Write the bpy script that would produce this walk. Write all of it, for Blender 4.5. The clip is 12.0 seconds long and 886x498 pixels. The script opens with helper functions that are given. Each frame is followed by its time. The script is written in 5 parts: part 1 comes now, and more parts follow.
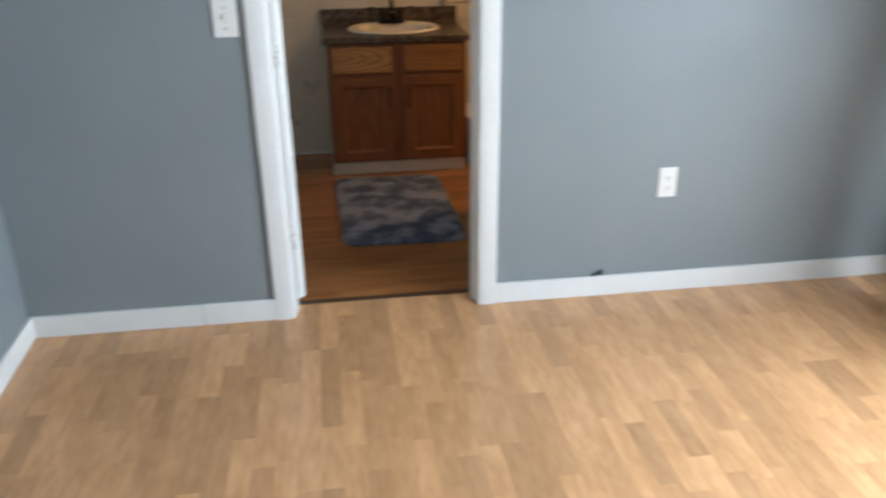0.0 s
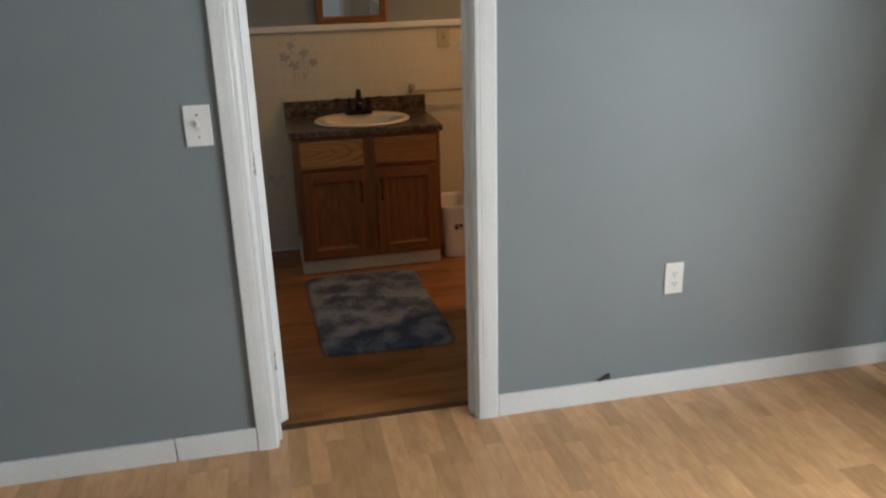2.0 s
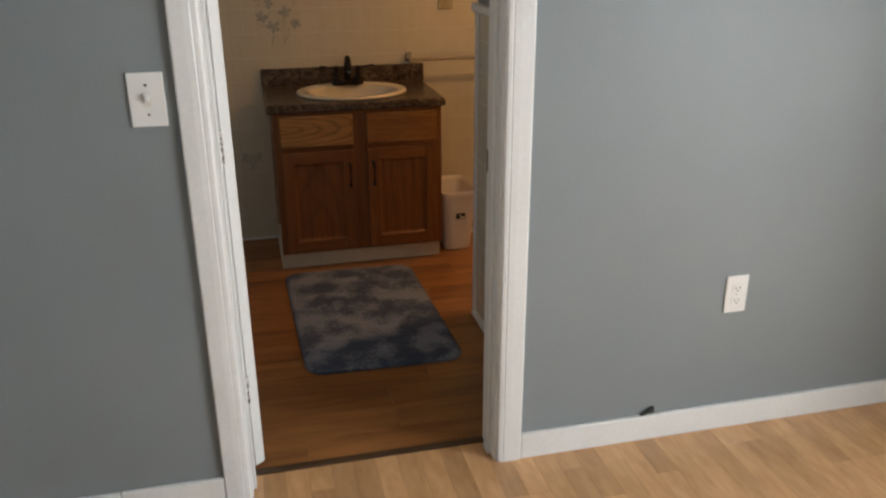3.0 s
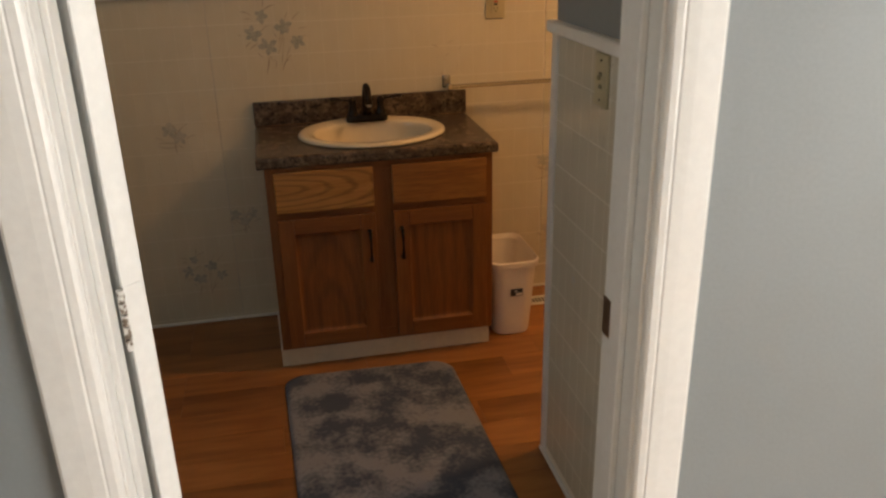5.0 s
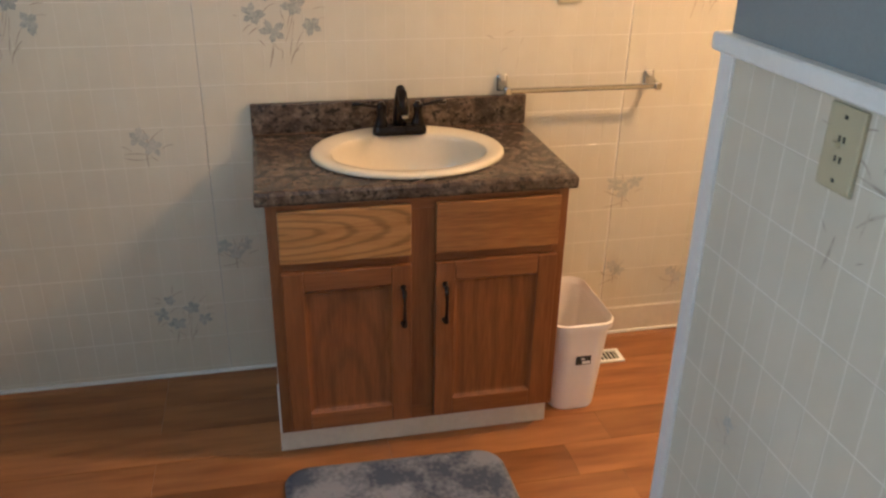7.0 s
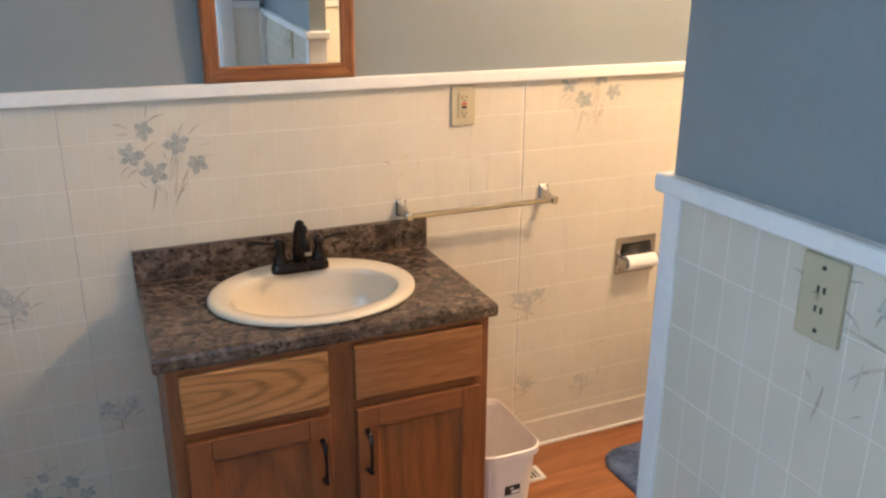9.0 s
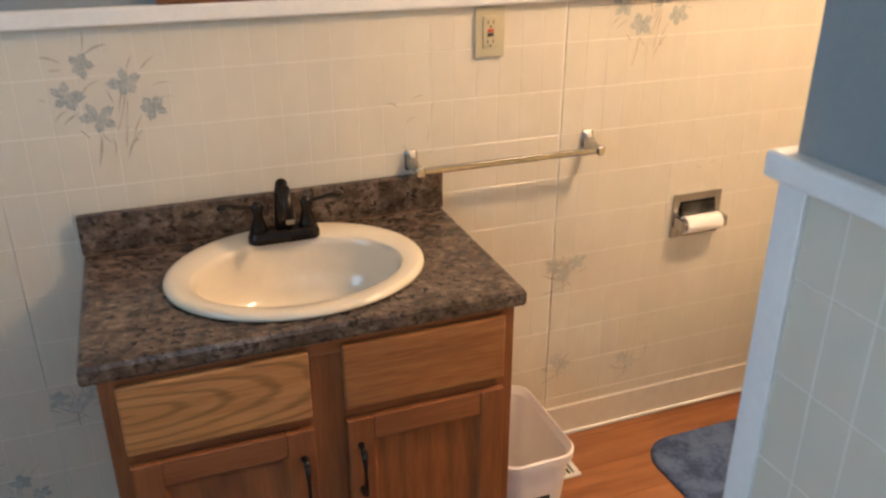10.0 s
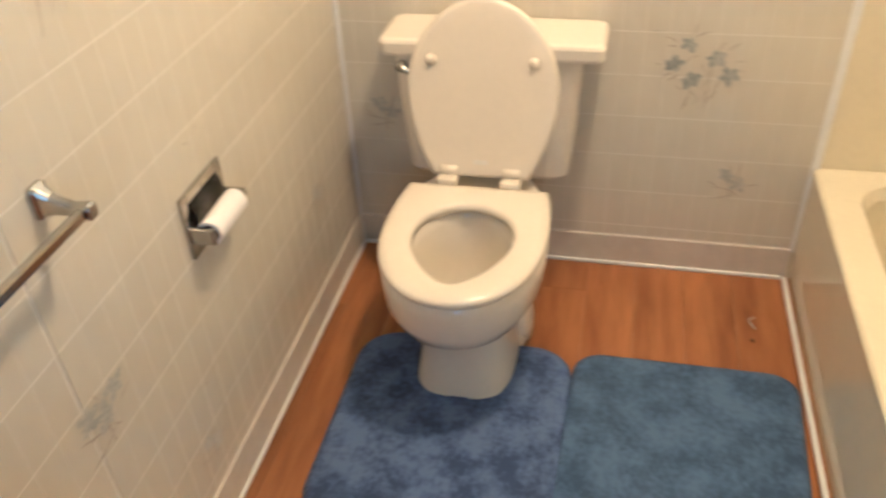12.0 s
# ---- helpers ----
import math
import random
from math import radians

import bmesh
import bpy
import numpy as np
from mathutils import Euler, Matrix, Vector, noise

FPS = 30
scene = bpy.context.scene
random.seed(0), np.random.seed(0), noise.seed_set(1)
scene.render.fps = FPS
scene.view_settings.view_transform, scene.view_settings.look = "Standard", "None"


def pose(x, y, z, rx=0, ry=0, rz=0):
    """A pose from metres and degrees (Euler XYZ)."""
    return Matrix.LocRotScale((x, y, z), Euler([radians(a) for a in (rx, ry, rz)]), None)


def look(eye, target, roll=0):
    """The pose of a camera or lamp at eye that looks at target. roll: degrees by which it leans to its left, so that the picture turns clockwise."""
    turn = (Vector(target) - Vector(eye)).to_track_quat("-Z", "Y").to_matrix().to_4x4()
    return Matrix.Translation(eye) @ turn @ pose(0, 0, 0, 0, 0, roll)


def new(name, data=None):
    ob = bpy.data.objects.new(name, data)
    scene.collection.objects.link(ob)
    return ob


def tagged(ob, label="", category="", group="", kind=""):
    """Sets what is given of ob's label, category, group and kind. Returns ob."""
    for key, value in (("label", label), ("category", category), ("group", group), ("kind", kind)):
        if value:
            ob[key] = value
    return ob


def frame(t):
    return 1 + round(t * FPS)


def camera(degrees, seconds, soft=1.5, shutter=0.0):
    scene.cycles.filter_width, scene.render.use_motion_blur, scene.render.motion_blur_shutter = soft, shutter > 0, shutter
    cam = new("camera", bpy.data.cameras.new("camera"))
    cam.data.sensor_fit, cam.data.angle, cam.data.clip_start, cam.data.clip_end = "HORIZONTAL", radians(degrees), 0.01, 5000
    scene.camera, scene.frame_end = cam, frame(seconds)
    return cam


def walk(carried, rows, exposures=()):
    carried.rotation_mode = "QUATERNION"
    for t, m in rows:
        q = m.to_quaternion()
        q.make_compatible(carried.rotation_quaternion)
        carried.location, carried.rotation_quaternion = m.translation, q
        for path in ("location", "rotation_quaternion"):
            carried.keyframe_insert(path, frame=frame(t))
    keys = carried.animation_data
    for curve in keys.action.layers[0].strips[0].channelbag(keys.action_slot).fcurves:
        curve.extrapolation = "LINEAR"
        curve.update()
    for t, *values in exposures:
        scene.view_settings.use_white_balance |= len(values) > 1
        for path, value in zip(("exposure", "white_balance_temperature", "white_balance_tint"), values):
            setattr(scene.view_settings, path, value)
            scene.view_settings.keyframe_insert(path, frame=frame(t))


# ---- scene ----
cam = camera(57.4, 12.0, soft=2.3, shutter=0.4)
EXPOSURES = [(0, 0.16, 5850, 7), (0.5, -0.14, 5350, 4), (1, -0.56, 5350, 4), (1.5, -0.50, 5900, 6), (2.0, -0.48, 6400, 8), (2.5, -0.42, 6700, 10), (4.5, -0.16, 7300, 14), (5.5, 0.27, 7900, 13), (6.0, 0.95, 7500, 12), (6.5, 1.16, 6200, 9),
             (8.5, 1.55, 4650, 5), (10, 1.35, 4850, 5), (11, 1.50, 4100, 0), (12, 1.31, 4200, -3)]
PATH = [
    (0, (0.193, 0.129, 1.512), (0.441, 1.934, 0.686), -0.6),
    (0.5, (0.252, 0.115, 1.5), (0.822, 1.857, 0.701), -0.4),
    (1, (0.237, 0.126, 1.525), (0.864, 1.863, 0.755), -1.2),
    (1.5, (0.167, 0.243, 1.518), (0.56, 2.086, 0.846), -0.9),
    (2, (0.072, 0.424, 1.55), (0.462, 2.269, 0.885), -1.6),
    (2.5, (0.078, 0.7, 1.5), (0.482, 2.529, 0.797), -0.9),
    (4.3, (0.128, 1.683, 1.452), (0.651, 3.459, 0.694), -0.4),
    (4.5, (0.186, 1.789, 1.462), (0.681, 3.581, 0.727), -1.5),
    (5, (0.236, 1.978, 1.456), (0.609, 3.791, 0.7), -1.3),
    (5.5, (0.229, 2.209, 1.445), (0.645, 4.008, 0.674), 0.3),
    (6, (0.182, 2.425, 1.46), (0.656, 4.199, 0.668), 2.4),
    (6.5, (0.194, 2.546, 1.457), (0.634, 4.312, 0.628), 1.8),
    (6.7, (0.216, 2.623, 1.439), (0.605, 4.392, 0.591), 1.2),
    (8.3, (0.115, 2.871, 1.519), (0.728, 4.64, 0.814), 0.1),
    (8.5, (0.105, 2.873, 1.523), (0.779, 4.638, 0.865), 0.2),
    (9, (0.117, 2.905, 1.514), (0.868, 4.643, 0.869), 0.2),
    (9.5, (0.237, 3.082, 1.484), (0.937, 4.806, 0.75), 1.2),
    (9.8, (0.252, 3.229, 1.522), (0.955, 4.918, 0.712), 1.9),
    (10, (0.323, 3.277, 1.467), (0.963, 4.984, 0.644), -0.1),
    (10.3, (0.336, 3.460, 1.436), (1.087, 5.077, 0.529), -0.5),
    (10.5, (0.334, 3.597, 1.421), (1.267, 5.106, 0.497), -0.9),
    (11, (0.376, 3.859, 1.44), (1.642, 5.027, 0.424), -1.9),
    (11.3, (0.473, 4.023, 1.409), (1.886, 4.992, 0.377), -3.2),
    (11.5, (0.529, 4.1, 1.431), (2.01, 4.86, 0.322), -5.3),
    (11.8, (0.587, 4.166, 1.449), (2.089, 4.770, 0.275), -5.5),
    (12, (0.604, 4.26, 1.433), (2.162, 4.645, 0.239), -3.2),
]
walk(cam, [(t, look(eye, target, roll)) for t, eye, target, roll in PATH], EXPOSURES)
X0W = -0.953
DAY, WARM, WEST = 96.0, 40.5, 2.35

# ---- light ----
world = bpy.data.worlds.new("sky")
world.use_nodes = True
scene.world = world
wn = world.node_tree
sky = wn.nodes.new("ShaderNodeTexSky")
sky.sky_type, sky.sun_disc = "NISHITA", False
sky.sun_elevation, sky.sun_rotation = radians(72), radians(69)
wn.nodes["Background"].inputs["Strength"].default_value = 0.12
wn.links.new(sky.outputs[0], wn.nodes["Background"].inputs["Color"])


def lamp(name, kind, m, energy, color, **values):
    data = bpy.data.lights.new(name, kind)
    data.energy, data.color = energy, color
    for key, value in values.items():
        if key == "size":
            data.shape, data.size, data.size_y = "RECTANGLE", value[0], value[1]
        if key == "radius":
            data.shadow_soft_size = value
        if key == "angle":
            data.angle = value
    ob = new(name, data)
    ob.matrix_world = m
    return ob


lamp("sun", "SUN", look((5.1, 1.9, 9.0), (2.5, 0.9, 0)), 4.0, (1.0, 0.97, 0.93), angle=radians(3))
lamp("glass_door_daylight", "AREA", look((2.70, 1.36, 1.06), (0, 1.62, 0.78)), DAY, (0.88, 0.95, 1.0), size=(1.8, 1.9))
lamp("bathroom_lamp_light", "POINT", pose(1.9, 4.15, 2.2), WARM, (1.0, 0.530, 0.222), radius=0.07)

# added blue fill from the left; its window is assumed, not seen
lamp("assumed_window_daylight", "AREA", look((X0W + 0.02, 4.0, 1.55), (1, 3.9, 1.3)), WEST, (0.81, 0.95, 0.96), size=(0.55, 0.7))


# ---- materials ----
def material(name, color, rough=0.5, metal=0.0, spread=0.0, bump=0.0, grain=60.0, blotch=5.0, stretch=(1, 1, 1), second=None,
             random_tint=0.0, coat=0.0, low=0.4, high=0.6, object_space=False, fine_share=0.5):
    """Colour with two scales of variation, a fine relief and a little unevenness of gloss."""
    mat = bpy.data.materials.new(name)
    mat.use_nodes = True
    t = mat.node_tree
    b = t.nodes["Principled BSDF"]
    b.inputs["Roughness"].default_value, b.inputs["Metallic"].default_value = rough, metal
    b.inputs["Coat Weight"].default_value = coat
    place = t.nodes.new("ShaderNodeTexCoord")
    m = t.nodes.new("ShaderNodeMapping")
    m.inputs["Scale"].default_value = stretch
    t.links.new(place.outputs["Object"] if object_space else t.nodes.new("ShaderNodeNewGeometry").outputs["Position"], m.inputs["Vector"])
    vec = m.outputs[0]
    info = t.nodes.new("ShaderNodeObjectInfo")
    if random_tint:
        add = t.nodes.new("ShaderNodeVectorMath")
        add.operation = "MULTIPLY_ADD"
        add.inputs[1].default_value = (1, 1, 1)
        t.links.new(m.outputs[0], add.inputs[0])
        sc = t.nodes.new("ShaderNodeVectorMath")
        sc.operation = "SCALE"
        sc.inputs[0].default_value = (37, 61, 23)
        t.links.new(info.outputs["Random"], sc.inputs["Scale"])
        t.links.new(sc.outputs[0], add.inputs[2])
        vec = add.outputs[0]
    fine, coarse = t.nodes.new("ShaderNodeTexNoise"), t.nodes.new("ShaderNodeTexNoise")
    for node, scale, detail in ((fine, grain, 6), (coarse, blotch, 4)):
        node.inputs["Scale"].default_value, node.inputs["Detail"].default_value = scale, detail if fine_share > 0.3 else 2.5
        t.links.new(vec, node.inputs["Vector"])
    mix = t.nodes.new("ShaderNodeMix")
    mix.data_type = "RGBA"
    a, c = Vector(color), Vector(second) if second else Vector(color) * (1 - spread)
    mix.inputs["A"].default_value, mix.inputs["B"].default_value = (*a, 1), (*c, 1)
    both = t.nodes.new("ShaderNodeMath")
    both.operation = "MULTIPLY_ADD"
    both.inputs[1].default_value = fine_share
    half = t.nodes.new("ShaderNodeMath")
    half.operation = "MULTIPLY"
    half.inputs[1].default_value = 1 - fine_share
    t.links.new(fine.outputs["Fac"], both.inputs[0])
    t.links.new(coarse.outputs["Fac"], half.inputs[0])
    t.links.new(half.outputs[0], both.inputs[2])
    ramp = t.nodes.new("ShaderNodeMapRange")
    ramp.inputs["From Min"].default_value, ramp.inputs["From Max"].default_value = low, high
    t.links.new(both.outputs[0], ramp.inputs["Value"])
    t.links.new(ramp.outputs[0], mix.inputs["Factor"])
    out = mix.outputs["Result"]
    if random_tint:
        hsv = t.nodes.new("ShaderNodeHueSaturation")
        val = t.nodes.new("ShaderNodeMapRange")
        val.inputs["To Min"].default_value, val.inputs["To Max"].default_value = 1 - random_tint, 1 + random_tint
        t.links.new(info.outputs["Random"], val.inputs["Value"])
        t.links.new(val.outputs[0], hsv.inputs["Value"])
        t.links.new(out, hsv.inputs["Color"])
        out = hsv.outputs[0]
    t.links.new(out, b.inputs["Base Color"])
    gloss = t.nodes.new("ShaderNodeMapRange")
    gloss.inputs["To Min"].default_value, gloss.inputs["To Max"].default_value = rough * 0.85, min(1, rough * 1.15)
    t.links.new(coarse.outputs["Fac"], gloss.inputs["Value"])
    t.links.new(gloss.outputs[0], b.inputs["Roughness"])
    if bump:
        bm_node = t.nodes.new("ShaderNodeBump")
        bm_node.inputs["Strength"].default_value, bm_node.inputs["Distance"].default_value = 0.6, bump
        t.links.new(fine.outputs["Fac"], bm_node.inputs["Height"])
        t.links.new(bm_node.outputs[0], b.inputs["Normal"])
    return mat


PAINT = material("grey_blue_wall_paint", (0.240, 0.272, 0.287), 0.5, spread=0.07, bump=0.0005, grain=160, blotch=2.5)
WHITE = material("white_trim_paint", (0.79, 0.80, 0.79), 0.35, spread=0.06, bump=0.0004, grain=70, blotch=6)
CEIL = material("white_ceiling_paint", (0.75, 0.75, 0.73), 0.9, spread=0.06, bump=0.002, grain=90)
STRIP = material("honey_laminate", (0.65, 0.375, 0.185), 0.24, second=(0.51, 0.275, 0.126), bump=0.0001, grain=16, blotch=5, stretch=(3, 0.8, 1), random_tint=0.165, low=0.36, high=0.64)
STRIP_X = material("chestnut_laminate", (0.345, 0.148, 0.047), 0.33, second=(0.175, 0.065, 0.019), bump=0.0001, grain=9, blotch=3.2, stretch=(0.6, 4, 1), random_tint=0.16, low=0.38, high=0.64, fine_share=0.35)
GAP = material("laminate_joint", (0.40, 0.25, 0.13), 0.6, spread=0.2)
TILE = material("cream_tileboard", (0.645, 0.612, 0.513), 0.17, second=(0.605, 0.568, 0.468), bump=0.00005, grain=18, blotch=4, stretch=(1.6, 1.6, 0.8), low=0.36, high=0.64, fine_share=0.35)
GROUT = material("tileboard_groove", (0.745, 0.715, 0.635), 0.35, spread=0.05)
BASEB = material("cream_base_board", (0.64, 0.60, 0.52), 0.4, spread=0.1, grain=30)
PETAL = material("blue_grey_flower_print", (0.285, 0.305, 0.29), 0.3, second=(0.45, 0.45, 0.41), grain=160, blotch=40)
FADED = material("faded_grey_flower_print", (0.36, 0.37, 0.335), 0.3, second=(0.52, 0.505, 0.445), grain=160, blotch=40)
STEM = material("taupe_stem_print", (0.34, 0.29, 0.225), 0.3, second=(0.50, 0.45, 0.365), grain=140, blotch=30)
OAK = material("oak_stained", (0.238, 0.091, 0.026), 0.42, second=(0.150, 0.046, 0.010), bump=0.0003, grain=22, blotch=5, stretch=(9, 9, 0.6), coat=0.06, low=0.36, high=0.66)
OAK_X = material("oak_stained_across", (0.246, 0.094, 0.027), 0.42, second=(0.158, 0.050, 0.011), bump=0.0003, grain=22, blotch=5, stretch=(0.6, 9, 9), coat=0.06, low=0.36, high=0.66)
OAK_DRAW2 = material("oak_golden_across", (0.35, 0.152, 0.042), 0.4, second=(0.185, 0.070, 0.018), bump=0.0004, grain=26, blotch=6, stretch=(0.55, 9, 7), coat=0.06, low=0.38, high=0.64)
def mottled_laminate(name):
    """Brown stone-patterned laminate: soft tan and grey clouds, brown body, near-black flecks and veins."""
    mat = bpy.data.materials.new(name)
    mat.use_nodes = True
    t = mat.node_tree
    b = t.nodes["Principled BSDF"]
    at = t.nodes.new("ShaderNodeNewGeometry").outputs["Position"]
    m = t.nodes.new("ShaderNodeMapping")
    m.inputs["Scale"].default_value = (1.0, 1.25, 1.1)
    m.inputs["Rotation"].default_value = (0.3, 0.2, 0.45)
    t.links.new(at, m.inputs["Vector"])

    def noise_node(scale, detail, rough, distort):
        n = t.nodes.new("ShaderNodeTexNoise")
        n.inputs["Scale"].default_value, n.inputs["Detail"].default_value = scale, detail
        n.inputs["Roughness"].default_value, n.inputs["Distortion"].default_value = rough, distort
        t.links.new(m.outputs[0], n.inputs["Vector"])
        return n.outputs["Fac"]

    def ramp(fac, stops):
        r = t.nodes.new("ShaderNodeValToRGB")
        while len(r.color_ramp.elements) < len(stops):
            r.color_ramp.elements.new(0.5)
        for e, (at_, c) in zip(r.color_ramp.elements, stops):
            e.position, e.color = at_, (*c, 1)
        t.links.new(fac, r.inputs["Fac"])
        return r.outputs["Color"]

    def over(a, c, fac, mode="MIX"):
        x = t.nodes.new("ShaderNodeMix")
        x.data_type, x.blend_type = "RGBA", mode
        if isinstance(fac, float):
            x.inputs["Factor"].default_value = fac
        else:
            t.links.new(fac, x.inputs["Factor"])
        t.links.new(a, x.inputs["A"])
        t.links.new(c, x.inputs["B"])
        return x.outputs["Result"]
    base = ramp(noise_node(21, 8, 0.66, 0.15), ((0.28, (0.022, 0.016, 0.013)), (0.44, (0.072, 0.046, 0.031)), (0.55, (0.13, 0.089, 0.061)), (0.70, (0.27, 0.205, 0.145))))
    grey = ramp(noise_node(48, 6, 0.62, 0.1), ((0.34, (0.024, 0.020, 0.018)), (0.50, (0.092, 0.070, 0.053)), (0.68, (0.24, 0.20, 0.16))))
    flecks = ramp(noise_node(62, 5, 0.6, 0.1), ((0.38, (0.12, 0.12, 0.12)), (0.475, (1, 1, 1))))
    veins = ramp(noise_node(17, 6, 0.6, 0.3), ((0.46, (1, 1, 1)), (0.485, (0.12, 0.10, 0.09)), (0.515, (0.12, 0.10, 0.09)), (0.55, (1, 1, 1))))
    out = over(over(base, grey, 0.42), veins, 0.35, "MULTIPLY")
    dark = t.nodes.new("ShaderNodeRGB")
    dark.outputs[0].default_value = (0.012, 0.010, 0.010, 1)
    out = over(dark.outputs[0], out, flecks)
    t.links.new(out, b.inputs["Base Color"])
    b.inputs["Roughness"].default_value = 0.27
    return mat


COUNTER = mottled_laminate("dark_mottled_laminate")
SINKM = material("cream_sink_china", (0.72, 0.645, 0.50), 0.16, spread=0.03, coat=0.2)
BISCUIT = material("biscuit_china", (0.79, 0.73, 0.61), 0.1, spread=0.03, coat=0.5)
SEAT = material("biscuit_plastic", (0.78, 0.715, 0.59), 0.22, spread=0.03)
TUBM = material("cream_enamel", (0.76, 0.70, 0.52), 0.15, spread=0.04, coat=0.3)
FRAME_X = material("golden_oak_across", (0.29, 0.118, 0.032), 0.38, second=(0.145, 0.050, 0.012), bump=0.0003, grain=14, blotch=5, stretch=(0.9, 9, 14), coat=0.1, low=0.36, high=0.64)
FRAME_Z = material("golden_oak_upright", (0.29, 0.118, 0.032), 0.38, second=(0.145, 0.050, 0.012), bump=0.0003, grain=14, blotch=5, stretch=(14, 9, 0.9), coat=0.1, low=0.36, high=0.64)
BRONZE = material("oil_rubbed_bronze", (0.025, 0.020, 0.018), 0.28, 0.7, spread=0.3)
CHROME = material("chrome", (0.50, 0.485, 0.46), 0.16, 1.0, spread=0.1)
BRASSY = material("worn_steel", (0.30, 0.24, 0.18), 0.35, 0.9, spread=0.3)
# dark blotches stand in for shade and reflections in the paper recess; stopper too
DARKCHROME = material("dark_blotchy_chrome", (0.30, 0.27, 0.24), 0.16, 1.0, spread=0.75, grain=30, blotch=24)
KNUCKLE = material("paint_spotted_steel", (0.70, 0.69, 0.66), 0.4, second=(0.16, 0.12, 0.09), grain=140, blotch=60, low=0.47, high=0.53)
DARKM = material("dark_recess", (0.02, 0.02, 0.02), 0.6)
THRESH = material("dark_wood_strip", (0.085, 0.045, 0.022), 0.5, spread=0.3)
TOE = material("cream_toe_board", (0.70, 0.66, 0.57), 0.5, spread=0.1)
PLATE = material("white_plastic", (0.80, 0.80, 0.78), 0.3)
IVORY = material("almond_plastic", (0.47, 0.43, 0.29), 0.35)
REDP = material("red_plastic", (0.45, 0.05, 0.03), 0.4)
BIN = material("white_bin_plastic", (0.82, 0.78, 0.75), 0.3, spread=0.03)
PAPER = material("toilet_paper", (0.86, 0.83, 0.80), 0.95, spread=0.05, bump=0.0008, grain=200)
CARD = material("brown_card", (0.16, 0.09, 0.05), 0.9)
LINEN = material("beige_curtain_cloth", (0.78, 0.72, 0.62), 0.9, spread=0.10, bump=0.0003, grain=400, blotch=8)
lt = LINEN.node_tree
tr, mixer = lt.nodes.new("ShaderNodeBsdfTranslucent"), lt.nodes.new("ShaderNodeMixShader")
tr.inputs["Color"].default_value, mixer.inputs["Fac"].default_value = (0.64, 0.56, 0.45, 1), 0.32
lt.links.new(lt.nodes["Principled BSDF"].outputs[0], mixer.inputs[1])
lt.links.new(tr.outputs[0], mixer.inputs[2])
lt.links.new(mixer.outputs[0], lt.nodes["Material Output"].inputs["Surface"])
COTTON = LINEN.copy()
COTTON.name = "white_curtain_lining"
COTTON.node_tree.nodes["Mix"].inputs["A"].default_value = COTTON.node_tree.nodes["Mix"].inputs["B"].default_value = (0.82, 0.82, 0.80, 1)
for nd in COTTON.node_tree.nodes:
    if nd.bl_idname == "ShaderNodeBsdfTranslucent":
        nd.inputs["Color"].default_value = (0.78, 0.78, 0.76, 1)
RUG_A = material("blue_grey_tie_dye_pile", (0.208, 0.228, 0.290), 0.95, second=(0.050, 0.070, 0.116), bump=0.003, grain=75, blotch=7.5, low=0.42, high=0.57, fine_share=0.25)
RUG_B = material("blue_tie_dye_pile", (0.098, 0.150, 0.310), 0.95, second=(0.030, 0.054, 0.142), bump=0.003, grain=70, blotch=13, low=0.42, high=0.60, fine_share=0.35)
RUG_C = material("slate_blue_pile", (0.086, 0.145, 0.275), 0.95, second=(0.039, 0.073, 0.150), bump=0.003, grain=70, blotch=11, low=0.40, high=0.60, fine_share=0.35)
DECK = material("grey_deck_wood", (0.38, 0.37, 0.35), 0.8, spread=0.3, bump=0.001, grain=40)
GRASS = material("lawn", (0.06, 0.10, 0.035), 0.9, spread=0.4, grain=30)
MIRROR = material("mirror_glass", (0.92, 0.93, 0.92), 0.015, 1.0)
LEADGLOW = bpy.data.materials.new("lamp_glass")
LEADGLOW.use_nodes = True
g = LEADGLOW.node_tree.nodes["Principled BSDF"]
g.inputs["Emission Color"].default_value, g.inputs["Emission Strength"].default_value = (1.0, 0.6, 0.28, 1), 6.0
PANE = bpy.data.materials.new("window_glass")
PANE.use_nodes = True
g = PANE.node_tree.nodes["Principled BSDF"]
g.inputs["Transmission Weight"].default_value, g.inputs["Roughness"].default_value, g.inputs["IOR"].default_value = 1.0, 0.0, 1.45


# ---- mesh helpers ----
def origin_of(ob):
    v = Vector((0, 0, 0))
    while ob is not None:
        v += ob.location
        ob = ob.parent
    return v


def thing(name, place, label, category="", group="", kind=""):
    ob = new(name)
    ob.empty_display_size = 0.1
    ob.location = place
    return tagged(ob, label, category, group, kind)


def part(name, bm, mat, parent=None, label="", smooth=False):
    """Links a bmesh, drawn in world places, as one mesh object under parent."""
    me = bpy.data.meshes.new(name)
    bm.to_mesh(me)
    bm.free()
    me.materials.append(mat)
    if smooth:
        me.shade_smooth()
    ob = new(name, me)
    if parent is not None:
        me.transform(Matrix.Translation(-origin_of(parent)))
        ob.parent = parent
    return tagged(ob, label)


def add_box(bm, lo, hi, bevel=0.0, seg=2):
    lo, hi = Vector(lo), Vector(hi)
    made = bmesh.ops.create_cube(bm, size=1, matrix=Matrix.Translation((lo + hi) / 2) @ Matrix.Diagonal((*(hi - lo), 1)))
    if bevel:
        edges = list({e for v in made["verts"] for e in v.link_edges})
        bmesh.ops.bevel(bm, geom=edges, offset=bevel, segments=seg, affect="EDGES", profile=0.6)
    return bm


def boxes(*items, bevel=0.0, seg=2):
    bm = bmesh.new()
    for lo, hi in items:
        add_box(bm, lo, hi, bevel, seg)
    return bm


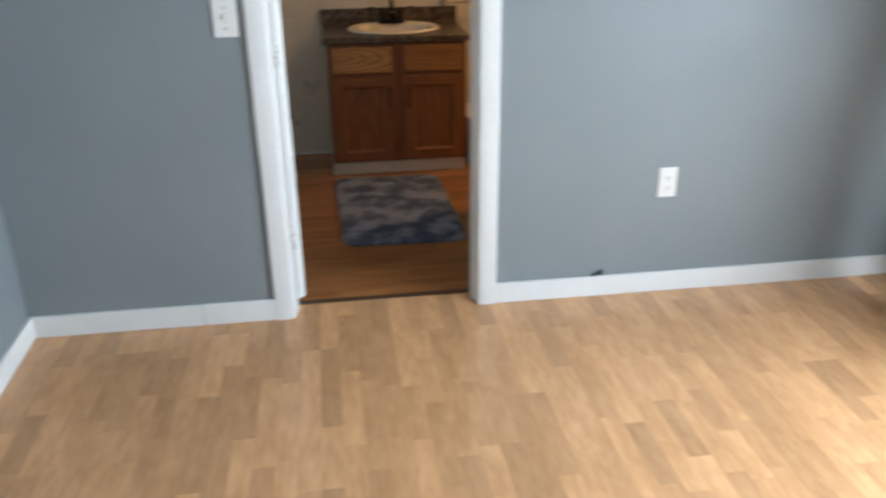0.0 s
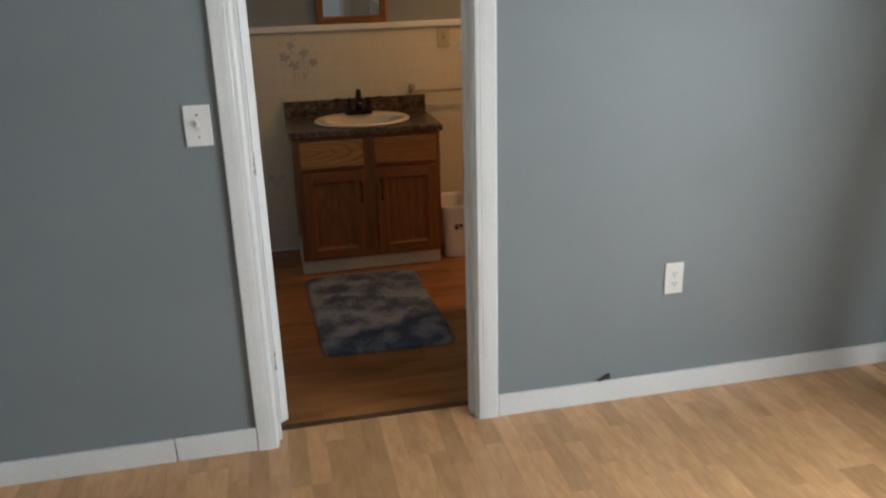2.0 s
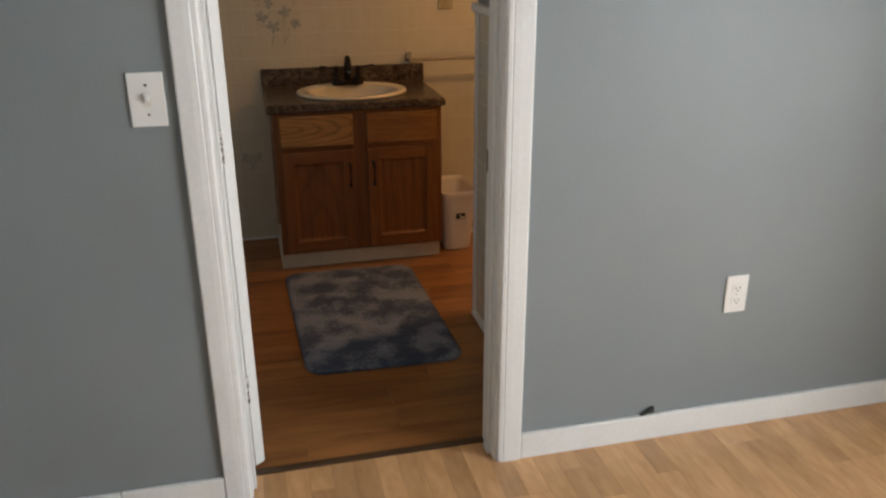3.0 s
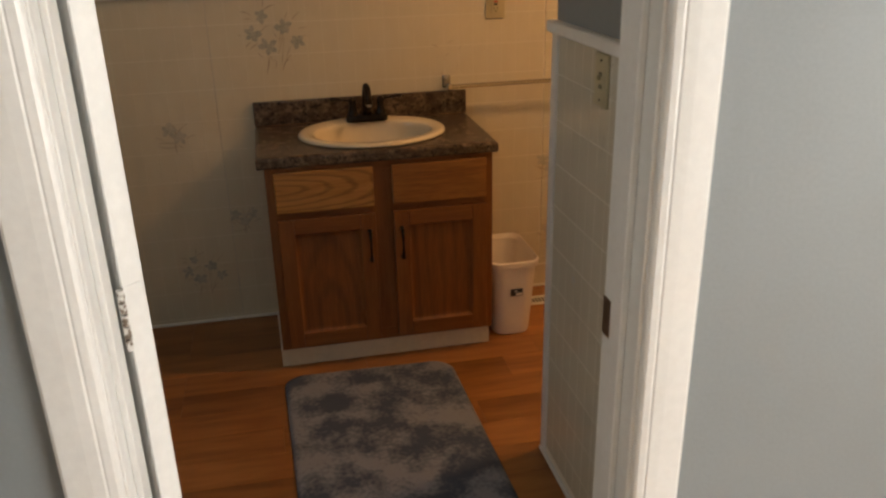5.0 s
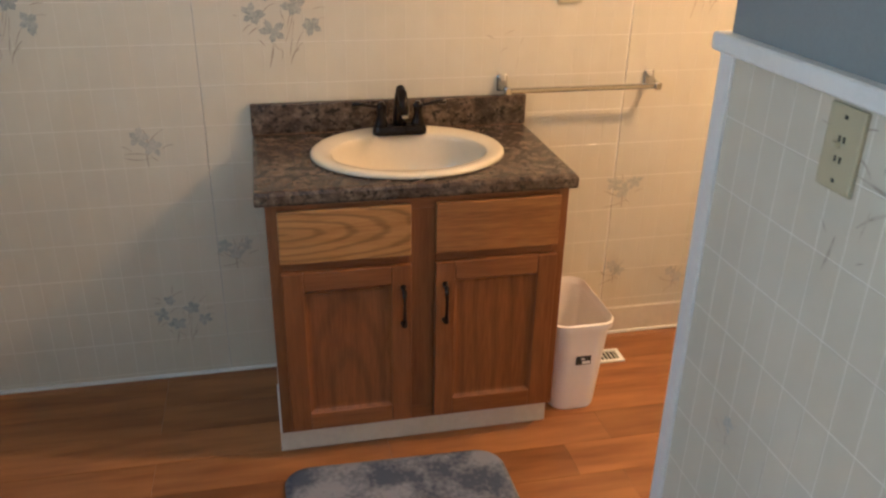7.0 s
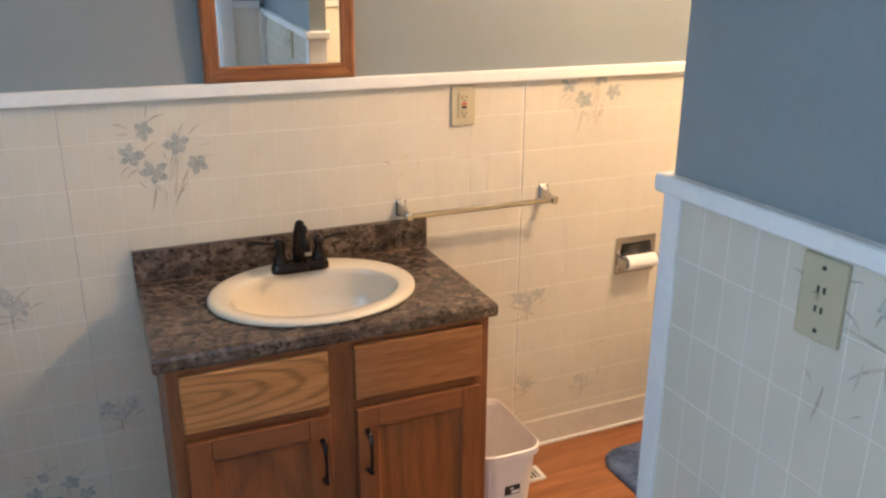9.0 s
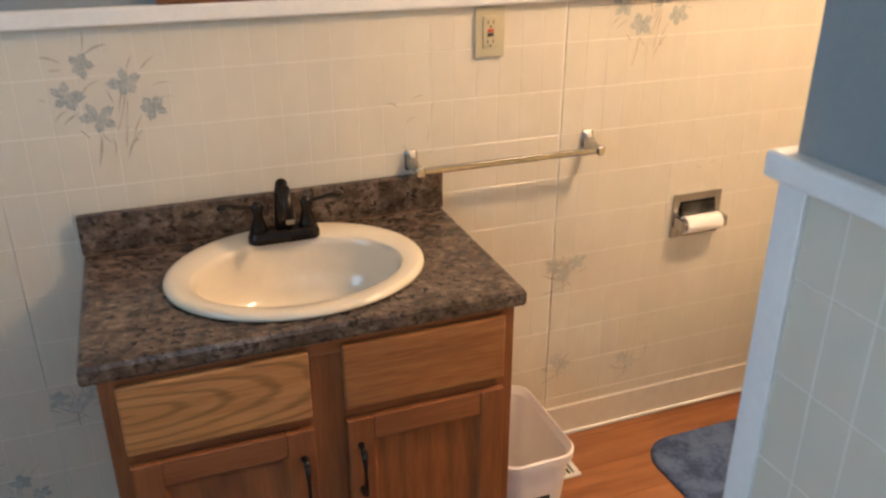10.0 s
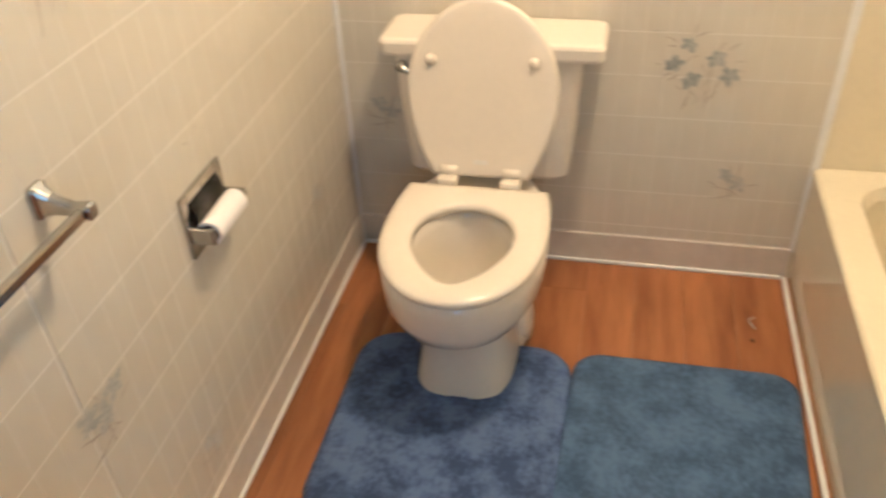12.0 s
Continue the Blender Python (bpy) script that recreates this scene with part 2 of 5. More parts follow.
def loft(rings, caps=(True, True), bm=None):
    bm = bm or bmesh.new()
    rows = [[bm.verts.new(p) for p in ring] for ring in rings]
    n = len(rows[0])
    for a, b in zip(rows, rows[1:]):
        for i in range(n):
            bm.faces.new((a[i], a[(i + 1) % n], b[(i + 1) % n], b[i]))
    if caps[0]:
        bm.faces.new(rows[0][::-1])
    if caps[1]:
        bm.faces.new(rows[-1])
    bmesh.ops.recalc_face_normals(bm, faces=bm.faces)
    return bm


def tube(points, radius, n=10, bm=None, caps=(True, True)):
    """A round bar along points; radius is one number or one a point."""
    pts = [Vector(p) for p in points]
    radii = radius if isinstance(radius, (list, tuple)) else [radius] * len(pts)
    rings = []
    for i, p in enumerate(pts):
        d = (pts[min(i + 1, len(pts) - 1)] - pts[max(i - 1, 0)]).normalized()
        side = d.orthogonal().normalized() if abs(d.y) > 0.99 else d.cross(Vector((0, 1, 0))).normalized()
        up = d.cross(side)
        rings.append([p + (side * math.cos(a) + up * math.sin(a)) * radii[i] for a in (2 * math.pi * k / n for k in range(n))])
    return loft(rings, caps, bm)


def egg(x0, x1, cy, half, z, n=48, power=2.0, skew=0.0):
    """A level ring from x0 to x1, half wide; skew pulls the widest place back."""
    cx, ax = (x0 + x1) / 2, (x1 - x0) / 2
    ring = []
    for k in range(n):
        a = 2 * math.pi * k / n
        c, s = math.cos(a), math.sin(a)
        c, s = math.copysign(abs(c) ** (2 / power), c), math.copysign(abs(s) ** (2 / power), s)
        ring.append((cx + ax * c, cy + half * s * (1 + skew * c), z))
    return ring


def rounded(x0, x1, y0, y1, r, z, seg=6):
    ring = []
    for cx, cy, a0 in ((x1 - r, y1 - r, 0), (x0 + r, y1 - r, 90), (x0 + r, y0 + r, 180), (x1 - r, y0 + r, 270)):
        for k in range(seg + 1):
            a = radians(a0 + 90 * k / seg)
            ring.append((cx + r * math.cos(a), cy + r * math.sin(a), z))
    return ring


# ---- the rooms ----
X0, X1 = -0.953, 2.51          # side walls
YS, YD, YB, YN = -1.70, 2.90, 3.02, 4.97   # south wall, door wall and its far face, vanity wall
H = 2.40
OPEN0, OPEN1 = 0.003, 0.700    # the doorway


def structure(name, bm, mat, label):
    return tagged(part(name, bm, mat), label, kind="structure")


bed_floor = structure("floor_bedroom", boxes(((X0, YS, -0.10), (X1, YD + 0.11, -0.006))), GAP, "honey laminate bedroom floor laid in narrow strips")
bath_floor = structure("floor_bathroom", boxes(((X0, YD + 0.11, -0.10), (X1, YN, -0.006))), GAP, "chestnut laminate bathroom floor laid in planks")
structure("ceiling", boxes(((X0 - 0.12, YS - 0.12, H), (X1 + 0.12, YN + 0.12, H + 0.12))), CEIL, "plain white ceiling")
structure("wall_south", boxes(((X0 - 0.12, YS - 0.12, -0.1), (X1 + 0.12, YS, H))), PAINT, "grey-blue painted bedroom wall")
structure("wall_west", boxes(((X0 - 0.12, YS, -0.1), (X0, 3.70, H)), ((X0 - 0.12, 4.30, -0.1), (X0, YN, H)), ((X0 - 0.12, 3.70, -0.1), (X0, 4.30, 1.20)), ((X0 - 0.12, 3.70, 1.90), (X0, 4.30, H))), PAINT, "grey-blue painted side wall")
wall_vanity = structure("wall_vanity", boxes(((X0 - 0.12, YN + 0.005, -0.1), (X1 + 0.12, YN + 0.12, H))), PAINT, "grey-blue painted bathroom wall above cream tileboard")
DY0, DY1, DZ = -0.15, 2.28, 2.05
structure("wall_east", boxes(((X1, YS, -0.1), (X1 + 0.12, DY0, H)), ((X1, DY1, -0.1), (X1 + 0.12, YN, H)), ((X1, DY0, DZ), (X1 + 0.12, DY1, H)), ((X1, DY0, -0.1), (X1 + 0.12, DY1, 0.0))), PAINT, "grey-blue painted outer wall with a glass door opening")
wall_door = structure("wall_door", boxes(((X0, YD, -0.006), (OPEN0 - 0.018, YB - 0.005, H)), ((OPEN1 + 0.018, YD, -0.006), (X1, YB - 0.005, H)), ((OPEN0 - 0.018, YD, 2.05), (OPEN1 + 0.018, YB - 0.005, H))), PAINT, "grey-blue painted wall with the bathroom doorway")
PX, PW, PY = 0.912, 0.07, 3.868
structure("wall_partition", boxes(((PX + 0.004, YB - 0.005, -0.006), (PX + PW - 0.004, PY, H))), PAINT, "grey-blue painted short wall between doorway and tub")

# baseboards of the bedroom
bead = lambda lo, hi: boxes((lo, hi), bevel=0.004)
structure("baseboard", bead((X0, YD - 0.014, 0), (-0.337, YD, 0.085)), WHITE, "white painted wooden baseboard")
structure("baseboard", bead((-0.334, YD - 0.013, 0), (-0.071, YD, 0.086)), WHITE, "white painted baseboard length with an open joint")
structure("baseboard", bead((0.780, YD - 0.014, 0), (X1, YD, 0.085)), WHITE, "white painted wooden baseboard")
structure("baseboard", bead((X0, YS, 0), (X0 + 0.014, YD - 0.014, 0.085)), WHITE, "white painted wooden baseboard")
structure("baseboard", bead((X1 - 0.014, DY1 + 0.07, 0), (X1, YD - 0.014, 0.085)), WHITE, "white painted wooden baseboard")


def casing(x0, x1, inner, y, out, name="trim"):
    """An upright door casing: a flat with a raised outer band and a rounded inner edge; inner is the side of the opening."""
    s = 1 if inner > (x0 + x1) / 2 else -1
    outer = x0 if s > 0 else x1
    w = x1 - x0
    prof = [(0, 0), (0, 0.013), (0.004, 0.015), (w * 0.5, 0.0152), (w - 0.020, 0.0142), (w - 0.0175, 0.0128), (w - 0.015, 0.0132), (w - 0.006, 0.0118), (w - 0.002, 0.009), (w, 0.005), (w, 0)]
    rings = [[(outer + s * a, y + out * d, z) for a, d in prof] for z in (0, 2.105)]
    return loft(rings)


structure("trim", casing(-0.070, -0.001, -0.001, YD, -1), WHITE, "white painted door casing with a torn foot")
structure("trim", casing(0.706, 0.779, 0.706, YD, -1), WHITE, "white painted door casing")
structure("trim", boxes(((-0.0005, YD - 0.015, 2.045), (0.7055, YD, 2.105)), bevel=0.003), WHITE, "white painted head casing over the doorway")
structure("trim", casing(-0.070, -0.001, -0.001, YB, 1), WHITE, "white painted door casing on the bathroom side")
structure("trim", casing(0.706, 0.770, 0.706, YB, 1), WHITE, "white painted door casing on the bathroom side")
jamb = structure("trim", boxes(((OPEN0 - 0.018, YD - 0.001, 0), (OPEN0, YB + 0.001, 2.05)), ((OPEN1, YD - 0.001, 0), (OPEN1 + 0.018, YB + 0.001, 2.05)), ((OPEN0, YD - 0.001, 2.032), (OPEN1, YB + 0.001, 2.05)),
                               ((OPEN0, YD + 0.035, 0), (OPEN0 + 0.009, YD + 0.075, 2.03)), ((OPEN1 - 0.011, YD + 0.035, 0), (OPEN1, YD + 0.072, 2.03)), bevel=0.0015, seg=1), WHITE, "white painted door jamb with stops")
part("strike_plate", boxes(((OPEN1 - 0.0015, YD + 0.082, 0.858), (OPEN1 + 0.001, YD + 0.119, 0.920)), bevel=0.0005), BRASSY, jamb, "dark worn steel strike plate")
structure("threshold", boxes(((OPEN0, YB - 0.025, -0.004), (OPEN1, YB + 0.004, 0.004)), bevel=0.002), THRESH, "thin dark wooden threshold strip between the two floors")

# the bathroom door, swung wide
DOOR_A = radians(40)
hinge = Vector((0.0135, YB + 0.006, 0))
turn = Matrix.Translation(hinge) @ Matrix.Rotation(DOOR_A, 4, "Z")
door = tagged(new("door_1"), "white painted hollow bathroom door, swung wide open", "door", kind="structure")
door.location = hinge


def turned(bm):
    bmesh.ops.transform(bm, matrix=turn, verts=bm.verts)
    return bm


part("leaf", turned(boxes(((0, 0, 0.012), (0.034, 0.69, 2.02)), bevel=0.0015, seg=1)), WHITE, door)
for z in (0.27, 0.965, 1.80):
    hb = boxes(((0.001, -0.0012, z - 0.045), (0.026, 0.0004, z + 0.045)))
    hg = part("hinge", turned(hb), WHITE, door, "white painted hinge leaf")
    kb = bmesh.new()
    for i in range(5):
        tube([(-0.0055, -0.0035, z - 0.045 + i * 0.0182), (-0.0055, -0.0035, z - 0.029 + i * 0.0182)], 0.0052, 10, kb)
    part("knuckle", turned(kb), KNUCKLE, hg, "paint-spotted worn hinge knuckles")
for side, px in ((-1, 0.0), (1, 0.035)):
    prof = [(0.0, 0.028), (0.006, 0.028), (0.010, 0.012), (0.035, 0.011), (0.042, 0.024), (0.056, 0.028), (0.066, 0.020), (0.068, 0.001)]
    rr = [[(px + side * d, 0.64 + r * math.cos(a), 0.93 + r * math.sin(a)) for a in (2 * math.pi * k / 20 for k in range(20))] for d, r in prof]
    part("door_knob", turned(loft(rr)), CHROME, door, "round metal knob", smooth=True)

# ---- tileboard ----
T, TH, G = 0.0554, 0.1108, 0.0019
BASE_Z, CAP_Z = 0.102, 1.224


def tile_mesh(w, h):
    bm = bmesh.new()
    a = [bm.verts.new(p) for p in ((-w / 2, 0, -h / 2), (w / 2, 0, -h / 2), (w / 2, 0, h / 2), (-w / 2, 0, h / 2))]
    i = 0.0006
    b = [bm.verts.new(p) for p in ((-w / 2 + i, -0.0005, -h / 2 + i), (w / 2 - i, -0.0005, -h / 2 + i), (w / 2 - i, -0.0005, h / 2 - i), (-w / 2 + i, -0.0005, h / 2 - i))]
    bm.faces.new(b)
    for k in range(4):
        bm.faces.new((a[k], a[(k + 1) % 4], b[(k + 1) % 4], b[k]))
    bmesh.ops.recalc_face_normals(bm, faces=bm.faces)
    me = bpy.data.meshes.new("tile")
    bm.to_mesh(me)
    bm.free()
    me.materials.append(TILE)
    return me


TILE_MESHES = {}
TILE_JOBS = []


def tile_field(parent, place, angle, length, z0, z1, start=0.0, wide=T, gap=0.0008):
    """Remembers a field of tiles on a wall: place is its foot at the near end, angle the way it runs."""
    TILE_JOBS.append((parent, Vector(place), angle, length, z0, z1, start, wide, gap))


def lay_tiles(parent, place, angle, length, z0, z1, start, wide, gap):
    rot = Matrix.Rotation(angle, 3, "Z")
    cuts = [0.0]
    while cuts[-1] < length - 0.004:
        cuts.append(min(length, (cuts[-1] + wide) if len(cuts) > 1 or not start else start))
    z = z1
    while z > z0 + 0.01:
        low = max(z0, z - (TH if z < z1 else 0.094))
        for a, b in zip(cuts, cuts[1:]):
            w, h = b - a - gap, z - low - G
            if w < 0.008 or h < 0.008:
                continue
            key = (round(w, 4), round(h, 4))
            if key not in TILE_MESHES:
                TILE_MESHES[key] = tile_mesh(w, h)
            ob = new("tile", TILE_MESHES[key])
            ob.parent = parent
            ob.location = place + rot @ Vector(((a + b) / 2, 0, (z + low) / 2))
            ob.rotation_euler = (0, 0, angle)
        z = low


def board(name, lo, hi, label):
    return structure(name, boxes((lo, hi)), GROUT, label)


SEAM1, SEAM2 = 0.035, 1.265
back = []
for x0, x1 in ((X0, SEAM1 - 0.0007), (SEAM1 + 0.0007, SEAM2 - 0.001), (SEAM2 + 0.001, X1 - 0.03)):
    b_ = board("tileboard", (x0, YN, 0.0), (x1, YN + 0.005, CAP_Z), "cream tile-patterned wallboard sheet with faded flower prints")
    back.append(b_)
tile_field(back[0], (X0, YN, 0), 0, SEAM1 - 0.0007 - X0, 0.01, CAP_Z, 0.045)
tile_field(back[1], (SEAM1 + 0.0007, YN, 0), 0, SEAM2 - SEAM1 - 0.0025, 0.01, CAP_Z, 0.0614)
tile_field(back[2], (SEAM2 + 0.001, YN, 0), 0, X1 - 0.031 - SEAM2, BASE_Z, CAP_Z, 0.0554)
XE = X1 - 0.025
TUB1 = 3.765
east = board("tileboard", (XE, TUB1, 0), (XE + 0.005, YN, CAP_Z), "cream tile-patterned wallboard behind the toilet")
tile_field(east, (XE, YN, 0), radians(-90), YN - TUB1, BASE_Z, CAP_Z, 0.045)
structure("wall_lining", boxes(((XE + 0.005, YB, 0), (X1, YN, H))), PAINT, "grey-blue painted wall behind the toilet")
pboard = board("tileboard", (PX, YB, 0), (PX + 0.004, PY, CAP_Z - 0.026), "cream tile-patterned wallboard on the short wall")
tile_field(pboard, (PX, PY - 0.012, 0), radians(-90), PY - 0.012 - YB - 0.02, 0.03, CAP_Z - 0.026, 0.0150, 0.0530, 0.0018)
board("tileboard", (0.771, YB - 0.005, 0), (PX, YB, CAP_Z), "narrow cream tileboard beside the door casing")
board("tileboard", (X0, YB - 0.005, 0), (-0.071, YB, CAP_Z), "cream tileboard behind the open door")

# white cap moulding along the top of the tileboard
def cap(name, lo, hi):
    return structure(name, boxes((lo, hi), bevel=0.007, seg=3), WHITE, "white painted cap moulding on top of the tileboard")


cap("trim", (X0, YN - 0.018, CAP_Z), (XE, YN + 0.006, CAP_Z + 0.034))
cap("trim", (XE - 0.018, TUB1, CAP_Z), (XE + 0.001, YN - 0.018, CAP_Z + 0.034))
cap("trim", (PX - 0.017, YB, CAP_Z - 0.026), (PX + PW + 0.012, PY + 0.022, CAP_Z + 0.003))
cap("trim", (0.771, YB, CAP_Z), (PX - 0.018, YB + 0.016, CAP_Z + 0.034))
cap("trim", (X0, YB, CAP_Z), (-0.071, YB + 0.016, CAP_Z + 0.034))
# corner trims of the short wall and the room's corners
structure("trim", boxes(((PX - 0.006, PY - 0.030, 0), (PX + 0.002, PY + 0.004, CAP_Z - 0.026)), ((PX - 0.0055, PY, 0), (PX + PW, PY + 0.008, CAP_Z - 0.026)), bevel=0.002), WHITE, "pale blue-white corner strip on the short wall")
structure("trim", boxes(((PX - 0.020, YB, 0.012), (PX - 0.0005, YB + 0.012, CAP_Z - 0.028)), bevel=0.004), WHITE, "white inside corner strip beside the doorway")
structure("trim", boxes(((XE - 0.010, YN - 0.010, 0), (XE, YN, CAP_Z)), bevel=0.004), WHITE, "white inside corner strip")
structure("trim", boxes(((XE - 0.007, TUB1 - 0.016, 0.09), (XE, TUB1 + 0.006, CAP_Z)), bevel=0.003), WHITE, "white edge strip beside the tub")
# base boards with a pale caulk line
structure("baseboard", boxes(((SEAM2 - 0.30, YN - 0.006, 0.0), (XE, YN, BASE_Z - 0.004)), bevel=0.002), BASEB, "cream base board under the tileboard")
structure("baseboard", boxes(((XE - 0.006, TUB1, 0.0), (XE, YN - 0.006, BASE_Z - 0.004)), bevel=0.002), BASEB, "cream base board behind the toilet")
structure("trim", boxes(((X0, YN - 0.010, 0.0), (0.19, YN, 0.010)), ((0.93, YN - 0.013, 0.0), (XE, YN - 0.004, 0.010)), bevel=0.003), WHITE, "white caulked quarter round at the floor")
structure("trim", boxes(((XE - 0.013, TUB1 + 0.012, 0.0), (XE - 0.004, YN - 0.013, 0.010)), bevel=0.003), WHITE, "white caulked quarter round at the floor")
structure("trim", boxes(((PX - 0.010, YB, 0.0), (PX, PY + 0.008, 0.012)), bevel=0.003), WHITE, "white caulked strip at the foot of the short wall")
structure("trim", boxes(((PX + PW, TUB1 - 0.002, 0.0), (XE - 0.013, TUB1 + 0.011, 0.012)), bevel=0.004), WHITE, "white caulked strip along the foot of the tub")

# ---- vanity ----
VX0, VX1, VY = 0.183, 0.934, 4.515
vanity = thing("bathroom_vanity", ((VX0 + VX1) / 2, 4.74, 0), "stained oak vanity cabinet with two doors and two drawer fronts", "cabinet")
part("body", boxes(((VX0, VY + 0.019, 0.078), (VX0 + 0.016, YN - 0.001, 0.730)), ((VX1 - 0.016, VY + 0.019, 0.078), (VX1, YN - 0.001, 0.730)), ((VX0 + 0.016, VY + 0.03, 0.078), (VX1 - 0.016, YN - 0.001, 0.094))), OAK, vanity)
MIDX = (VX0 + VX1) / 2
part("face_frame", boxes(((VX0, VY, 0.078), (VX0 + 0.034, VY + 0.019, 0.730)), ((VX1 - 0.034, VY, 0.078), (VX1, VY + 0.019, 0.730)), ((MIDX - 0.034, VY, 0.12), (MIDX + 0.034, VY + 0.019, 0.70)),
                         bevel=0.001, seg=1), OAK, vanity)
for lo, hi in (((VX0 + 0.034, VY, 0.700), (VX1 - 0.034, VY + 0.019, 0.730)), ((VX0 + 0.034, VY, 0.078), (VX1 - 0.034, VY + 0.019, 0.120)), ((VX0 + 0.034, VY + 0.0005, 0.545), (MIDX - 0.034, VY + 0.019, 0.59)), ((MIDX + 0.034, VY + 0.0005, 0.545), (VX1 - 0.034, VY + 0.019, 0.59))):
    part("rail", boxes((lo, hi), bevel=0.001, seg=1), OAK_X, vanity)
part("toe_board", boxes(((VX0 - 0.006, 4.540, 0.0), (VX1 - 0.006, 4.549, 0.077)), ((VX0 - 0.006, 4.549, 0.0), (VX0 + 0.001, YN - 0.008, 0.075)), bevel=0.001, seg=1), TOE, vanity, "white painted toe board")

part("edge_strip", boxes(((VX0 - 0.005, VY + 0.004, 0.077), (VX0 - 0.0005, VY + 0.018, 0.225)), bevel=0.001, seg=1), WHITE, vanity, "white side filler strip")


def grain_wood(name, light, dark, scale, along, depth):
    """Oak with cathedral grain: rings of a distorted wave."""
    mat = material(name, light, 0.36, second=dark, bump=0.0005, grain=26, blotch=5, low=0.38, high=0.64, stretch=along, coat=0.15)
    t = mat.node_tree
    b = t.nodes["Principled BSDF"]
    wave = t.nodes.new("ShaderNodeTexWave")
    wave.wave_type, wave.rings_direction = "RINGS", "SPHERICAL"
    mp = t.nodes.new("ShaderNodeMapping")
    mp.inputs["Location"].default_value, mp.inputs["Scale"].default_value = scale[0], scale[1]
    t.links.new(t.nodes.new("ShaderNodeNewGeometry").outputs["Position"], mp.inputs["Vector"])
    t.links.new(mp.outputs[0], wave.inputs["Vector"])
    wave.inputs["Scale"].default_value, wave.inputs["Distortion"].default_value = 6.0, 4.0
    wave.inputs["Detail"].default_value, wave.inputs["Detail Scale"].default_value = 3.0, 1.3
    old = b.inputs["Base Color"].links[0].from_socket
    mx = t.nodes.new("ShaderNodeMix")
    mx.data_type, mx.blend_type = "RGBA", "MULTIPLY"
    rg = t.nodes.new("ShaderNodeMapRange")
    rg.inputs["From Min"].default_value, rg.inputs["From Max"].default_value = 0.0, 0.45
    rg.inputs["To Min"].default_value, rg.inputs["To Max"].default_value = depth, 1.0
    t.links.new(wave.outputs["Fac"], rg.inputs["Value"])
    mx.inputs["Factor"].default_value = 1.0
    t.links.new(old, mx.inputs["A"])
    t.links.new(rg.outputs[0], mx.inputs["B"])
    t.links.new(mx.outputs["Result"], b.inputs["Base Color"])
    return mat


OAK_DRAWER = grain_wood("oak_cathedral_drawer", (0.48, 0.245, 0.075), (0.33, 0.145, 0.038), ((-0.135, 0, -1.98), (0.62, 0.0, 3.0)), (0.6, 9, 9), 0.60)
OAK_PANEL = grain_wood("oak_cathedral_panel", (0.255, 0.092, 0.026), (0.160, 0.054, 0.014), ((-0.44, 0, -0.04), (1.2, 0.0, 0.30)), (9, 9, 0.6), 0.80)
def oak_front(name, x0, x1, z0, z1, framed, wood=None):
    y = VY - 0.017
    if not framed:
        p = part(name, boxes(((x0, y + 0.002, z0), (x1, VY - 0.0005, z1)), bevel=0.005, seg=2), wood or OAK_X, vanity, "oak false drawer front with bold grain" if wood is OAK_DRAWER else "plain-grained oak false drawer front")
        return p
    f = 0.052
    p = part(name, boxes(((x0, y, z0), (x0 + f, VY - 0.0005, z1)), ((x1 - f, y, z0), (x1, VY - 0.0005, z1)), bevel=0.0035, seg=2), OAK, vanity, "framed oak cabinet door")
    for z in (z0, z1 - f):
        part("door_rail", boxes(((x0 + f, y + 0.0004, z), (x1 - f, VY - 0.0005, z + f)), bevel=0.003, seg=2), OAK_X, p)
    bm = bmesh.new()
    rings = []
    for d, yy in ((0.0, y + 0.0035), (0.007, y + 0.010), (0.016, y + 0.0115)):
        rings.append([(x0 + f + d, yy, z0 + f + d), (x1 - f - d, yy, z0 + f + d), (x1 - f - d, yy, z1 - f - d), (x0 + f + d, yy, z1 - f - d)])
    part("door_panel", loft(rings, (False, True), bm), OAK_PANEL, p)
    return p


oak_front("drawer_front", 0.209, 0.529, 0.580, 0.717, False, OAK_DRAWER)
oak_front("drawer_front", 0.590, 0.911, 0.580, 0.717, False, OAK_DRAW2)
for x0, x1, hx in ((0.209, 0.529, 0.507), (0.590, 0.911, 0.615)):
    d = oak_front("cabinet_door", x0, x1, 0.090, 0.556, True)
    hz, hy = 0.445, VY - 0.017
    bm = tube([(hx, hy - 0.022, hz + 0.048), (hx, hy - 0.026, hz + 0.020), (hx, hy - 0.027, hz), (hx, hy - 0.026, hz - 0.020), (hx, hy - 0.022, hz - 0.048)], [0.0065, 0.0042, 0.0038, 0.0042, 0.0065], 10)
    for e in (-1, 1):
        tube([(hx, hy + 0.0005, hz + e * 0.052), (hx, hy - 0.010, hz + e * 0.050), (hx, hy - 0.023, hz + e * 0.047)], [0.0075, 0.0050, 0.0068], 10, bm)
    part("handle", bm, BRONZE, d, "dark bronze pull handle", smooth=True)

top = thing("vanity_countertop", ((0.16 + 0.95) / 2, 4.73, 0.73), "dark brown mottled laminate countertop with backsplash, on the vanity", "countertop")
SCX, SCY = 0.561, 4.733


